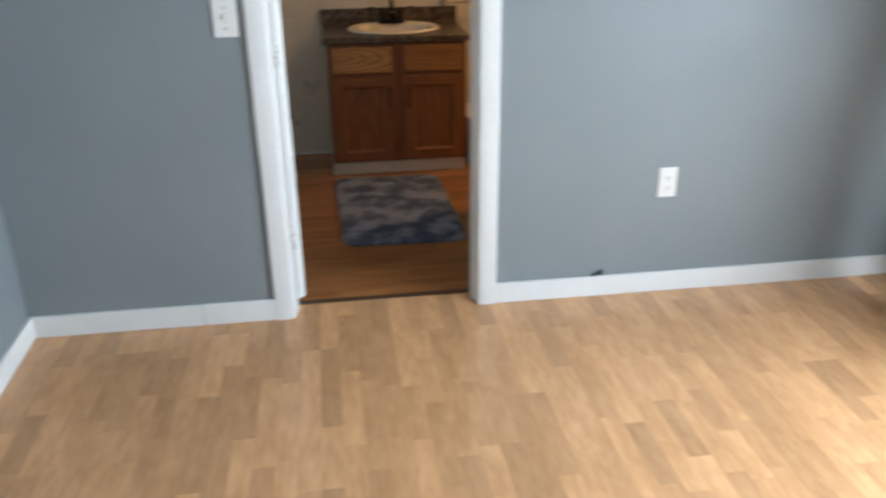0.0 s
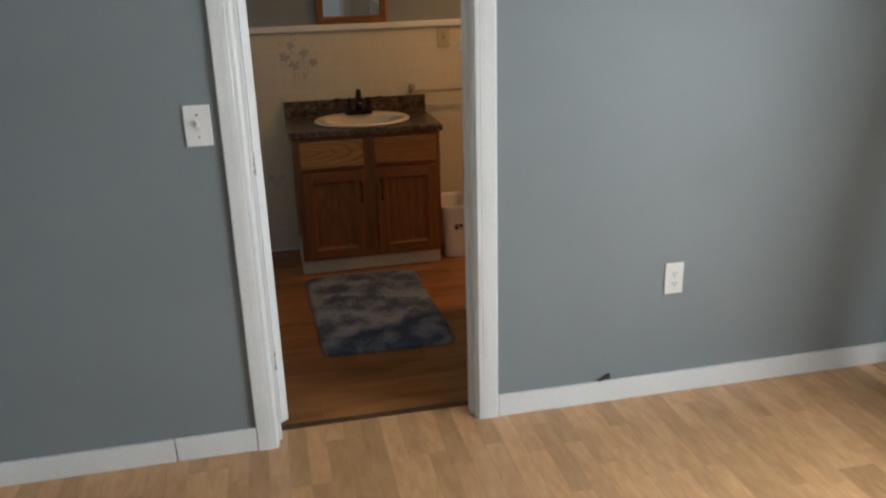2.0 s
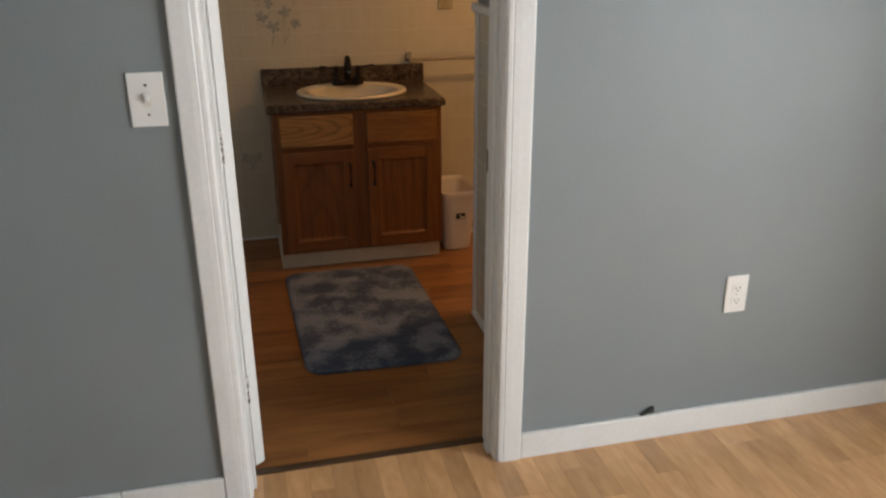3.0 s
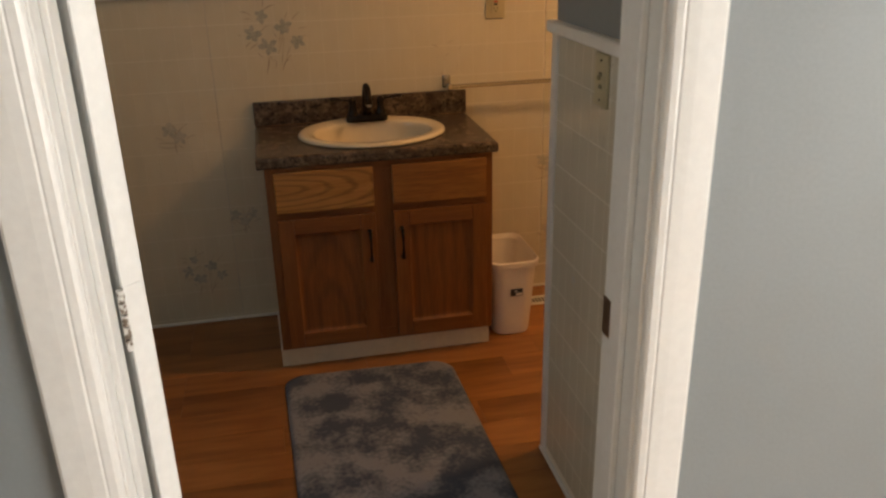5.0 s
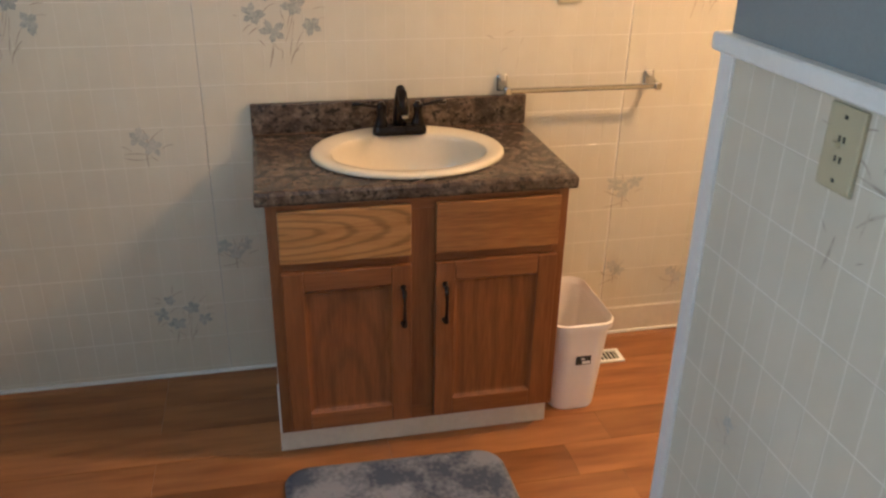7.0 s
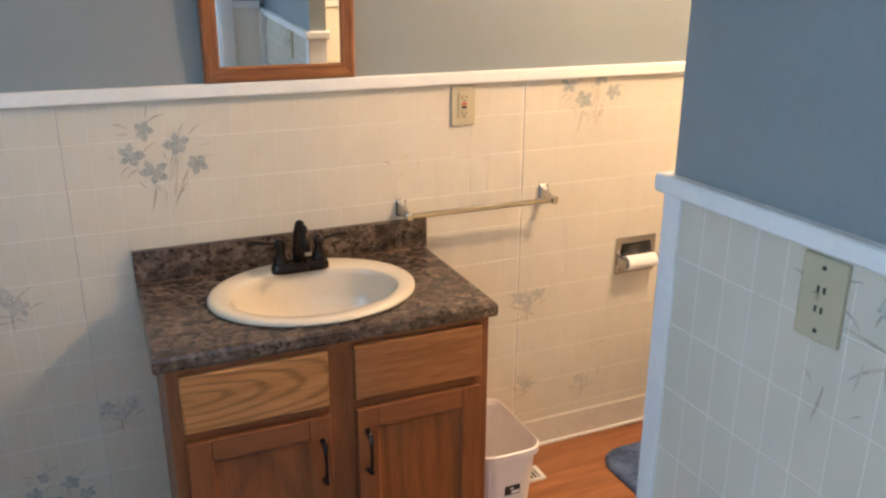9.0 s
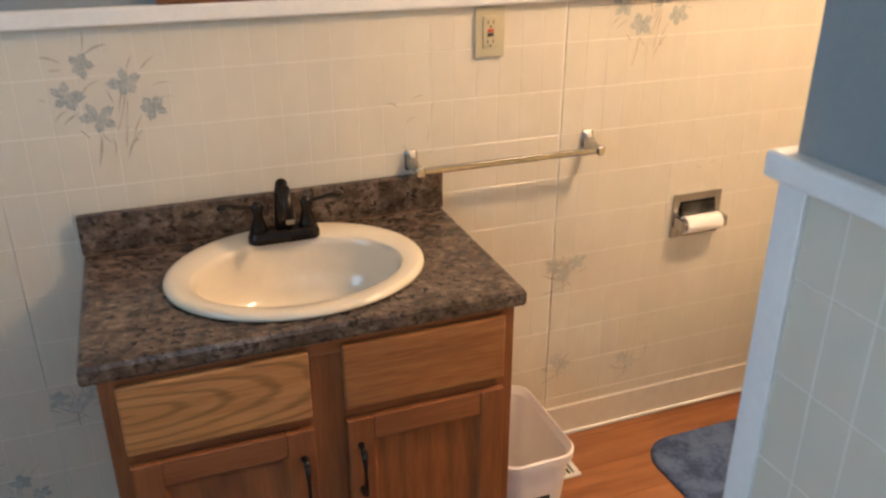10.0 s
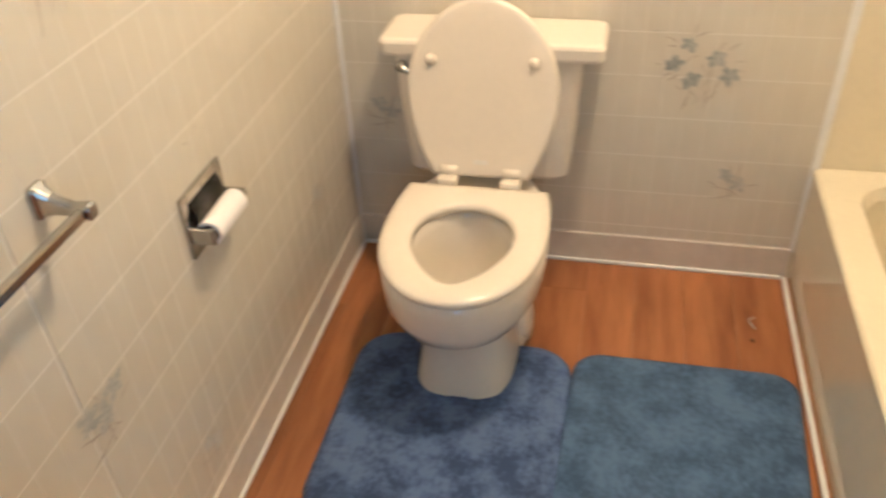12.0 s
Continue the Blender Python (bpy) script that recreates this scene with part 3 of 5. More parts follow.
def counter_top():
    """A slab with a rolled front edge and an oval hole for the basin."""
    bm = bmesh.new()
    n = 64
    hole = []
    for z in (0.770, 0.733):
        hole.append([bm.verts.new((SCX + 0.225 * math.cos(2 * math.pi * k / n), SCY + 0.18 * math.sin(2 * math.pi * k / n), z)) for k in range(n)])
    x0, x1, y0, y1 = 0.160, 0.950, 4.497, YN - 0.001

    def border(grow, z):
        ring = []
        for k in range(n):
            a = 2 * math.pi * k / n
            c, s = math.cos(a), math.sin(a)
            hx, hy0, hy1 = (x1 - x0) / 2 - grow, SCY - y0 - grow, y1 - SCY
            cx = (x0 + x1) / 2 - SCX
            kx = ((hx + (cx if c > 0 else -cx)) / abs(c)) if abs(c) > 1e-6 else 1e9
            ky = ((hy1 if s > 0 else hy0) / abs(s)) if abs(s) > 1e-6 else 1e9
            m = min(kx, ky)
            ring.append((SCX + c * m, SCY + s * m, z))
        corners = [(x0 + grow, y0 + grow), (x1 - grow, y0 + grow), (x1 - grow, y1), (x0 + grow, y1)]
        for cxx, cyy in corners:
            best = min(range(n), key=lambda i: (ring[i][0] - cxx) ** 2 + (ring[i][1] - cyy) ** 2)
            ring[best] = (cxx, cyy, z)
        return [bm.verts.new(p) for p in ring]

    rows = [hole[0], border(0.012, 0.770), border(0.004, 0.7675), border(0.0, 0.760), border(0.0, 0.740), border(0.003, 0.7335), border(0.010, 0.733), hole[1]]
    for a, b in zip(rows, rows[1:] + rows[:1]):
        for i in range(n):
            bm.faces.new((a[i], a[(i + 1) % n], b[(i + 1) % n], b[i]))
    bmesh.ops.recalc_face_normals(bm, faces=bm.faces)
    return bm


part("slab", counter_top(), COUNTER, top)
part("backsplash", boxes(((0.160, YN - 0.022, 0.7705), (0.950, YN - 0.0015, 0.856)), bevel=0.004), COUNTER, top)
part("caulk_line", tube([(0.162, YN - 0.024, 0.7715), (0.948, YN - 0.024, 0.7712)], 0.0010, 6), CARD, top, "dull worn caulk line")

sink = thing("bathroom_sink", (SCX, SCY, 0.77), "oval cream china drop-in sink in the countertop", "sink")
prof = []
for f_out, dz in ((0.95, 0.001), (1.0, 0.003), (0.995, 0.009), (0.975, 0.0135), (0.94, 0.015), (0.90, 0.0145)):
    prof.append((0.256 * f_out, 0.212 * f_out, 0.0, dz))
for a, b, dy, dz in ((0.208, 0.153, -0.022, 0.0135), (0.203, 0.148, -0.022, 0.0095), (0.200, 0.145, -0.022, -0.005), (0.188, 0.134, -0.022, -0.055), (0.168, 0.118, -0.020, -0.095), (0.140, 0.095, -0.018, -0.113), (0.085, 0.062, -0.012, -0.125), (0.022, 0.022, -0.004, -0.132)):
    prof.append((a, b, dy, dz))
part("basin", loft([[(SCX + a * math.cos(t_), SCY + dy + b * math.sin(t_), 0.770 + dz) for t_ in (2 * math.pi * k / 64 for k in range(64))] for a, b, dy, dz in prof], (False, False)), SINKM, sink, smooth=True)
part("drain", loft([[(SCX + r * math.cos(t_), SCY - 0.004 + r * math.sin(t_), 0.770 + z) for t_ in (2 * math.pi * k / 24 for k in range(24))] for r, z in ((0.029, -0.133), (0.029, -0.1275), (0.017, -0.1265), (0.016, -0.134), (0.004, -0.134))], (True, True)), CHROME, sink, "chrome drain ring", smooth=True)

fx, fy, fz = 0.561, 4.868, 0.7845
part("stopper", loft([[(SCX + r * math.cos(t_), SCY - 0.004 + r * math.sin(t_), 0.770 + z) for t_ in (2 * math.pi * k / 20 for k in range(20))] for r, z in ((0.0125, -0.133), (0.0125, -0.1285), (0.007, -0.1270), (0.002, -0.1270))]), DARKCHROME, sink, "dull pop-up stopper", smooth=True)

faucet = thing("faucet", (fx, fy, fz), "oil-rubbed bronze two-handle faucet on the sink rim", "faucet")
part("base_plate", loft([[(x, y, fz + z) for x, y, _ in rounded(fx - w, fx + w, fy - d, fy + d, min(w, d) * 0.9, 0)] for w, d, z in ((0.075, 0.026, -0.001), (0.075, 0.026, 0.010), (0.071, 0.022, 0.020), (0.066, 0.018, 0.023))]), BRONZE, faucet)
part("spout", tube([(fx, fy + 0.004, fz + 0.02), (fx, fy + 0.006, fz + 0.06), (fx, fy + 0.002, fz + 0.100), (fx, fy - 0.018, fz + 0.125), (fx, fy - 0.045, fz + 0.122), (fx, fy - 0.068, fz + 0.100), (fx, fy - 0.078, fz + 0.072)], [0.019, 0.0155, 0.0135, 0.0125, 0.0125, 0.0125, 0.0135], 16), BRONZE, faucet, "high curved spout", smooth=True)
part("badge", boxes(((fx - 0.009, fy - 0.0945, fz + 0.066), (fx + 0.009, fy - 0.090, fz + 0.076)), bevel=0.001), CHROME, faucet, "small pale badge")
for e in (-1, 1):
    hx = fx + e * 0.051
    part("handle", tube([(hx, fy, fz + 0.018), (hx, fy, fz + 0.030), (hx, fy, fz + 0.055), (hx, fy, fz + 0.066), (hx, fy, fz + 0.078), (hx, fy, fz + 0.088)], [0.022, 0.017, 0.010, 0.012, 0.014, 0.006], 16), BRONZE, faucet, "bell-shaped lever base", smooth=True)
    part("lever", tube([(hx, fy, fz + 0.076), (hx + e * 0.025, fy, fz + 0.078), (hx + e * 0.055, fy + 0.002, fz + 0.083), (hx + e * 0.075, fy + 0.002, fz + 0.083), (hx + e * 0.080, fy + 0.002, fz + 0.083)], [0.006, 0.0045, 0.0055, 0.008, 0.003], 10), BRONZE, faucet, smooth=True)

# ---- mirror, towel bar, paper holder, outlets ----
mir = thing("framed_mirror", (0.563, YN - 0.01, 1.258), "rectangular mirror in a stained oak frame on the grey wall", "mirror")
mx0, mx1, mz0, mz1, mf = 0.373, 0.753, 1.2585, 1.80, 0.042



def mitred(x0, z0, x1, z1, inward):
    """One length of moulding from corner to corner; inward turns from the outer edge to the glass."""
    prof = ((0.0, 0.0), (0.0, 0.017), (0.004, 0.0215), (0.011, 0.0225), (0.026, 0.020), (0.033, 0.0205), (0.037, 0.0185), (0.0415, 0.0115), (0.042, 0.006))
    ux, uz = (1 if x1 > x0 else -1 if x1 < x0 else 0), (1 if z1 > z0 else -1 if z1 < z0 else 0)
    rings = []
    for x, z, e in ((x0, z0, 1), (x1, z1, -1)):
        rings.append([(x + inward[0] * w + ux * e * w, YN + 0.003 - d, z + inward[1] * w + uz * e * w) for w, d in prof + ((0.042, 0.0),)])
    return loft(rings)


for nm, ends, inward, mt in (("frame_rail", (mx0, mz0, mx1, mz0), (0, 1), FRAME_X), ("frame_rail", (mx0, mz1, mx1, mz1), (0, -1), FRAME_X), ("frame_stile", (mx0, mz0, mx0, mz1), (1, 0), FRAME_Z), ("frame_stile", (mx1, mz0, mx1, mz1), (-1, 0), FRAME_Z)):
    part(nm, mitred(*ends, inward), mt, mir)
part("mirror_glass", boxes(((mx0 + mf - 0.004, YN - 0.013, mz0 + mf - 0.004), (mx1 - mf + 0.004, YN - 0.009, mz1 - mf + 0.004))), MIRROR, mir)
mir.rotation_euler = (radians(2.0), 0, 0)

bar = thing("towel_bar", (1.11, YN, 0.885), "chrome towel bar on the tileboard beside the vanity", "towel rail")
by, bz = 4.905, 0.880
part("rod", boxes(((0.875, by - 0.006, bz - 0.0075), (1.345, by + 0.006, bz + 0.0075)), bevel=0.003), CHROME, bar)
for x in (0.878, 1.338):
    part("bracket", loft([rounded(x - w, x + w, -h, h, 0.006, 0) and [(px, YN - d, bz + off + pz) for px, pz, _ in rounded(x - w, x + w, -h, h, 0.006, 0)] for d, w, h, off in ((0, 0.0155, 0.024, 0.010), (0.006, 0.0155, 0.024, 0.010), (0.010, 0.012, 0.020, 0.010), (0.022, 0.009, 0.014, 0.006), (0.050, 0.0075, 0.010, 0.001), (0.066, 0.010, 0.011, 0.0), (0.074, 0.0105, 0.0115, 0.0), (0.077, 0.008, 0.009, 0.0))]), CHROME, bar, "chrome wall bracket")

tx0, tx1, tz0, tz1 = 1.619, 1.772, 0.580, 0.704
tp = thing("toilet_paper_holder", (1.695, YN, 0.642), "recessed chrome toilet paper holder in the tileboard", "toilet paper holder")
part("plate", boxes(((tx0, YN - 0.008, tz0), (tx0 + 0.020, YN - 0.001, tz1)), ((tx1 - 0.020, YN - 0.008, tz0), (tx1, YN - 0.001, tz1)), ((tx0 + 0.02, YN - 0.008, tz0), (tx1 - 0.02, YN - 0.001, tz0 + 0.02)), ((tx0 + 0.02, YN - 0.008, tz1 - 0.02), (tx1 - 0.02, YN - 0.001, tz1)), bevel=0.002), CHROME, tp)
# no hollow is cut: a flat plate carries the recess's shade in its colour
part("recess", boxes(((tx0 + 0.019, YN - 0.0035, tz0 + 0.019), (tx1 - 0.019, YN - 0.002, tz1 - 0.019))), DARKCHROME, tp, "flat metal plate, coloured dark like a shaded recess")
hood = [[(x, YN - 0.004 - 0.030 * math.sin(a) * 0.5, tz1 - 0.021 - 0.052 * (1 - math.cos(a))) for a in (radians(10 * k) for k in range(10))] for x in (tx0 + 0.022, tx1 - 0.022)]
hb = bmesh.new()
rows_ = [[hb.verts.new(p) for p in r] for r in hood]
for k in range(9):
    hb.faces.new((rows_[0][k], rows_[1][k], rows_[1][k + 1], rows_[0][k + 1]))
bmesh.ops.solidify(hb, geom=hb.faces[:], thickness=0.0008)
part("hood", hb, DARKCHROME, tp, "curved dark metal shell behind the roll, added for the hollow", smooth=True)
for x in (tx0 + 0.010, tx1 - 0.010):
    part("arm", boxes(((x - 0.006, YN - 0.052, 0.612), (x + 0.006, YN - 0.006, 0.644)), bevel=0.004), CHROME, tp)
roll = thing("toilet_paper_roll", (1.694, YN - 0.036, 0.627), "nearly used-up white toilet paper roll on its holder", "toilet paper")
RX0, RX1, RY, RZ = 1.638, 1.750, YN - 0.036, 0.627


def ring_x(x, r, n=24):
    return [(x, RY + r * math.cos(2 * math.pi * k / n), RZ + r * math.sin(2 * math.pi * k / n)) for k in range(n)]


part("paper", loft([ring_x(RX0, 0.018), ring_x(RX0, 0.0235), ring_x(RX1, 0.0235), ring_x(RX1, 0.018)], (False, False)), PAPER, roll)
part("core", loft([ring_x(RX0 + 0.001, 0.0175), ring_x(RX1 - 0.001, 0.0175)], (False, False)), CARD, roll, "brown card core")
part("spindle", tube([(tx0 + 0.012, RY, RZ), (tx1 - 0.012, RY, RZ)], 0.009, 12), CHROME, tp, "spring spindle", smooth=True)


def wall_plate(name, place, angle, w, h, mat, label, kind):
    """A cover plate with its sockets or toggle, facing the -y side turned by angle."""
    ob = thing(name, place, label, "outlet" if kind != "switch" else "light switch")
    m = Matrix.Translation(place) @ Matrix.Rotation(angle, 4, "Z")

    def put(bm):
        bmesh.ops.transform(bm, matrix=m, verts=bm.verts)
        return bm
    part("cover_plate", put(boxes(((-w / 2, -0.006, -h / 2), (w / 2, 0.001, h / 2)), bevel=0.003)), mat, ob)
    if kind == "combo":
        for z in (-0.041, 0.041):
            part("screw", put(boxes(((-0.0026, -0.0075, z - 0.0026), (0.0026, -0.0055, z + 0.0026)), bevel=0.001)), DARKM, ob, "dark screw head")
        for z in (-0.013, 0.013):
            part("slot", put(boxes(((-0.006, -0.0070, z - 0.004), (-0.003, -0.0055, z + 0.004)), ((0.003, -0.0070, z - 0.004), (0.006, -0.0055, z + 0.004)))), DARKM, ob, "dark slots")
        part("toggle", put(boxes(((-0.010, -0.013, 0.001), (-0.001, -0.005, 0.009)), bevel=0.002)), mat, ob)
    elif kind == "switch":
        part("toggle", put(boxes(((-0.005, -0.016, -0.003), (0.005, -0.005, 0.013)), bevel=0.002)), mat, ob)
        part("toggle_slot", put(boxes(((-0.008, -0.0072, -0.016), (0.008, -0.0058, 0.016)), bevel=0.0005)), GROUT, ob)
        for z in (-0.033, 0.033):
            part("screw", put(boxes(((-0.003, -0.0072, z - 0.003), (0.003, -0.0055, z + 0.003)), bevel=0.001)), CHROME, ob)
    else:
        if kind == "gfci":
            part("socket_face", put(boxes(((-0.0165, -0.009, -0.034), (0.0165, -0.005, 0.034)), bevel=0.001)), mat, ob)
            part("reset_button", put(boxes(((-0.007, -0.0112, 0.001), (0.007, -0.0088, 0.0075)), bevel=0.0006)), REDP, ob, "red reset button")
            part("test_button", put(boxes(((-0.007, -0.0112, -0.0085), (0.007, -0.0088, -0.002)), bevel=0.0006)), DARKM, ob, "black test button")
            zs = (0.020, -0.022)
        else:
            zs = (0.0195, -0.0195)
            for z in zs:
                part("socket_face", put(loft([[(x, y, z + zz) for x, zz, _ in rounded(-0.0165, 0.0165, -0.014, 0.014, 0.008, 0)] for y in (-0.005, -0.0085)])), mat, ob)
        for z in zs:
            part("slot", put(boxes(((-0.0075, -0.0096, z - 0.002), (-0.0055, -0.0082, z + 0.0055)), ((0.0055, -0.0096, z - 0.002), (0.0075, -0.0082, z + 0.0055)), ((-0.002, -0.0096, z - 0.0095), (0.002, -0.0082, z - 0.0055)))), DARKM, ob, "dark plug slots")
        part("screw", put(boxes(((-0.002, -0.0072, -0.002), (0.002, -0.0055, 0.002)), bevel=0.0008)), CHROME, ob)
    return ob


wall_plate("wall_outlet", (1.440, YD, 0.462), 0, 0.071, 0.118, PLATE, "white duplex outlet on the grey-blue bedroom wall", "duplex")
wall_plate("light_switch", (-0.133, YD, 1.118), 0, 0.078, 0.122, PLATE, "white toggle light switch beside the bathroom doorway", "switch")
wall_plate("gfci_outlet", (1.068, YN - 0.001, 1.166), 0, 0.073, 0.112, IVORY, "almond outlet with red reset button on the tileboard", "gfci")
wall_plate("wall_outlet", (PX - 0.001, 3.565, 1.137), radians(-90), 0.067, 0.110, IVORY, "almond cover plate with dark screws on the short wall", "combo")

# ---- bin, vent, cable ----
bin_ob = thing("waste_bin", (1.02, 4.70, 0), "white plastic waste bin beside the vanity, empty", "waste bin")
rings = []
for z, w, d in ((0.0, 0.062, 0.116), (0.004, 0.068, 0.123), (0.02, 0.070, 0.126), (0.278, 0.086, 0.145), (0.282, 0.094, 0.151), (0.302, 0.095, 0.152), (0.305, 0.091, 0.148), (0.286, 0.083, 0.142), (0.02, 0.067, 0.123), (0.012, 0.062, 0.116)):
    rings.append(rounded(1.032 - w, 1.032 + w, 4.692 - d, 4.692 + d, 0.045, z, 8))
part("bin_body", loft(rings, (True, True)), BIN, bin_ob, smooth=False)
part("sticker", boxes(((1.015, 4.5510, 0.168), (1.060, 4.5660, 0.196))), DARKM, bin_ob, "black and white maker sticker")
part("sticker_text", boxes(((1.034, 4.5503, 0.171), (1.058, 4.5511, 0.180)), ((1.030, 4.5503, 0.185), (1.040, 4.5511, 0.190))), PLATE, bin_ob, "pale unreadable print bars")

vent = thing("floor_register", (1.24, 4.81, 0), "white floor air register beside the bin", "air vent")
part("register_frame", boxes(((1.150, 4.786, 0.0), (1.290, 4.798, 0.007)), ((1.150, 4.846, 0.0), (1.290, 4.858, 0.007)), ((1.150, 4.798, 0.0), (1.165, 4.846, 0.007)), ((1.275, 4.798, 0.0), (1.290, 4.846, 0.007)), bevel=0.002), WHITE, vent)
# flat black plate under the slats, painted as the shade of the opening
part("duct", boxes(((1.165, 4.798, -0.002), (1.275, 4.846, 0.001))), DARKM, vent)
for i in range(8):
    part("slat", boxes(((1.171 + i * 0.0135, 4.798, 0.001), (1.175 + i * 0.0135, 4.846, 0.005))), WHITE, vent)

cable = thing("cable_end", (1.185, YD - 0.014, 0.088), "short dark cable end poking from the wall onto the baseboard", "cable")
part("cable_stub", tube([(1.206, YD + 0.002, 0.103), (1.199, YD - 0.006, 0.102), (1.186, YD - 0.009, 0.097), (1.170, YD - 0.010, 0.0905), (1.162, YD - 0.010, 0.0890)], [0.007, 0.007, 0.006, 0.004, 0.003], 10), DARKM, cable)
part("plug", boxes(((1.190, YD - 0.012, 0.090), (1.208, YD - 0.001, 0.107)), bevel=0.004), DARKM, cable)

# ---- toilet ----
TY = 4.562
toilet = thing("toilet", (2.15, TY, 0), "biscuit china toilet with its seat lid raised against the tank", "toilet")
bowl = []
for z, x0, x1, hw, pw in ((0.0, 1.885, 2.330, 0.122, 3.8), (0.02, 1.888, 2.330, 0.121, 3.8), (0.06, 1.900, 2.325, 0.115, 3.6), (0.15, 1.915, 2.320, 0.108, 3.0), (0.195, 1.905, 2.330, 0.118, 2.6), (0.225, 1.850, 2.345, 0.140, 2.3), (0.255, 1.797, 2.360, 0.158, 2.15),
                          (0.295, 1.780, 2.370, 0.180, 2.1), (0.345, 1.783, 2.372, 0.184, 2.1), (0.372, 1.786, 2.370, 0.183, 2.1), (0.376, 1.795, 2.36, 0.176, 2.1), (0.374, 1.845, 2.140, 0.118, 2.1), (0.350, 1.852, 2.136, 0.112, 2.0), (0.30, 1.865, 2.130, 0.104, 2.0), (0.24, 1.885, 2.115, 0.088, 2.0), (0.19, 1.915, 2.090, 0.064, 2.0), (0.165, 1.95, 2.06, 0.042, 2.0), (0.14, 1.975, 2.04, 0.03, 2.0)):
    bowl.append(egg(x0, x1, TY, hw, z, 56, pw, 0.0 if z < 0.2 else -0.10))
part("bowl", loft(bowl, (True, True)), BISCUIT, toilet, smooth=True)
part("water", loft([egg(1.918, 2.087, TY, 0.062, 0.188, 40), egg(1.918, 2.087, TY, 0.062, 0.1885, 40)]), PANE, toilet, "still water in the bowl")
# solid plug: its dark colour stands in for the shade inside the outlet
part("trap_hole", loft([egg(1.962, 2.022, TY - 0.030, 0.025, 0.170, 24), egg(1.965, 2.020, TY - 0.030, 0.022, 0.184, 24)]), THRESH, toilet, "dark plug coloured like the shaded water outlet in the bowl")
part("foot_lobe", loft([[(2.165 + 0.056 * q * math.cos(a), TY - 0.112 + 0.034 * q * math.sin(a), z) for a in (2 * math.pi * k / 24 for k in range(24))] for q, z in ((1.0, 0.0), (1.0, 0.03), (0.93, 0.075), (0.80, 0.095), (0.45, 0.104), (0.1, 0.106))]), BISCUIT, toilet, "rounded china foot lobe round the floor bolt", smooth=True)
part("bolt", tube([(2.15, TY - 0.125, 0.098), (2.15, TY - 0.125, 0.122)], 0.006, 8), BRASSY, toilet, "short rusty floor bolt")
part("washer", tube([(2.15, TY - 0.125, 0.097), (2.15, TY - 0.125, 0.107)], 0.013, 14), BRASSY, toilet, "worn steel washer")
part("foot_flange", loft([egg(2.02, 2.34, TY, 0.138, 0.0, 40, 2.6), egg(2.02, 2.34, TY, 0.136, 0.012, 40, 2.6), egg(2.03, 2.33, TY, 0.112, 0.05, 40, 2.6), egg(2.05, 2.32, TY, 0.098, 0.12, 40, 2.4)]), BISCUIT, toilet, smooth=True)
part("trapway", tube([(2.05, TY - 0.085, 0.15), (2.12, TY - 0.098, 0.205), (2.20, TY - 0.10, 0.20), (2.24, TY - 0.10, 0.13), (2.25, TY - 0.10, 0.05)], [0.02, 0.036, 0.04, 0.04, 0.042], 16), BISCUIT, toilet, smooth=True)


def seat_ring(z, grow, x_back=2.212):
    """The outline of the elongated seat, squared off at the hinges."""
    ring = []
    n = 56
    for k in range(n):
        a = 2 * math.pi * k / n
        c, s = math.cos(a), math.sin(a)
        p = 2.15
        x = 2.040 + (0.262 - grow) * math.copysign(abs(c) ** (2 / p), c) * (1.45 if c > 0 else 1.0)
        y = TY + (0.186 - grow) * math.copysign(abs(s) ** (2 / p), s)
        x = min(x, x_back - grow)
        ring.append((x, y, z))
    return ring


def opening(z, grow):
    return [(1.985 + (0.140 + grow) * math.cos(a) , TY + (0.103 + grow) * math.sin(a) * (1.0 + 0.24 * math.cos(a) - 0.05 * math.cos(2 * a)), z) for a in (2 * math.pi * k / 56 for k in range(56))]


part("seat", loft([seat_ring(0.379, 0.004), seat_ring(0.385, 0.0), seat_ring(0.394, 0.001), seat_ring(0.400, 0.008), seat_ring(0.402, 0.022), opening(0.401, 0.012), opening(0.396, 0.002), opening(0.380, 0.0), seat_ring(0.379, 0.004)], (False, False)), SEAT, toilet, "biscuit plastic seat ring", smooth=True)
# the raised lid
LEAN = radians(12)
LM = Matrix.Translation((2.238, TY, 0.418)) @ Matrix.Rotation(LEAN, 4, "Y")


def lid_ring(d, grow):
    ring = []
    for k in range(56):
        a = 2 * math.pi * k / 56
        c, s = math.cos(a), math.sin(a)
        z = 0.201 + ((0.206 if c > 0 else 0.42) - grow) * math.copysign(abs(c) ** (2 / 1.9), c)
        z = max(z, -0.012 + grow)
        w = 0.177 - (0.040 * ((0.16 - z) / 0.172) ** 1.6 if z < 0.16 else 0)
        y = (w - grow) * math.copysign(abs(s) ** (2 / (1.9 if c > 0 else 2.15)), s)
        ring.append(LM @ Vector((d, y, z)))
    return ring


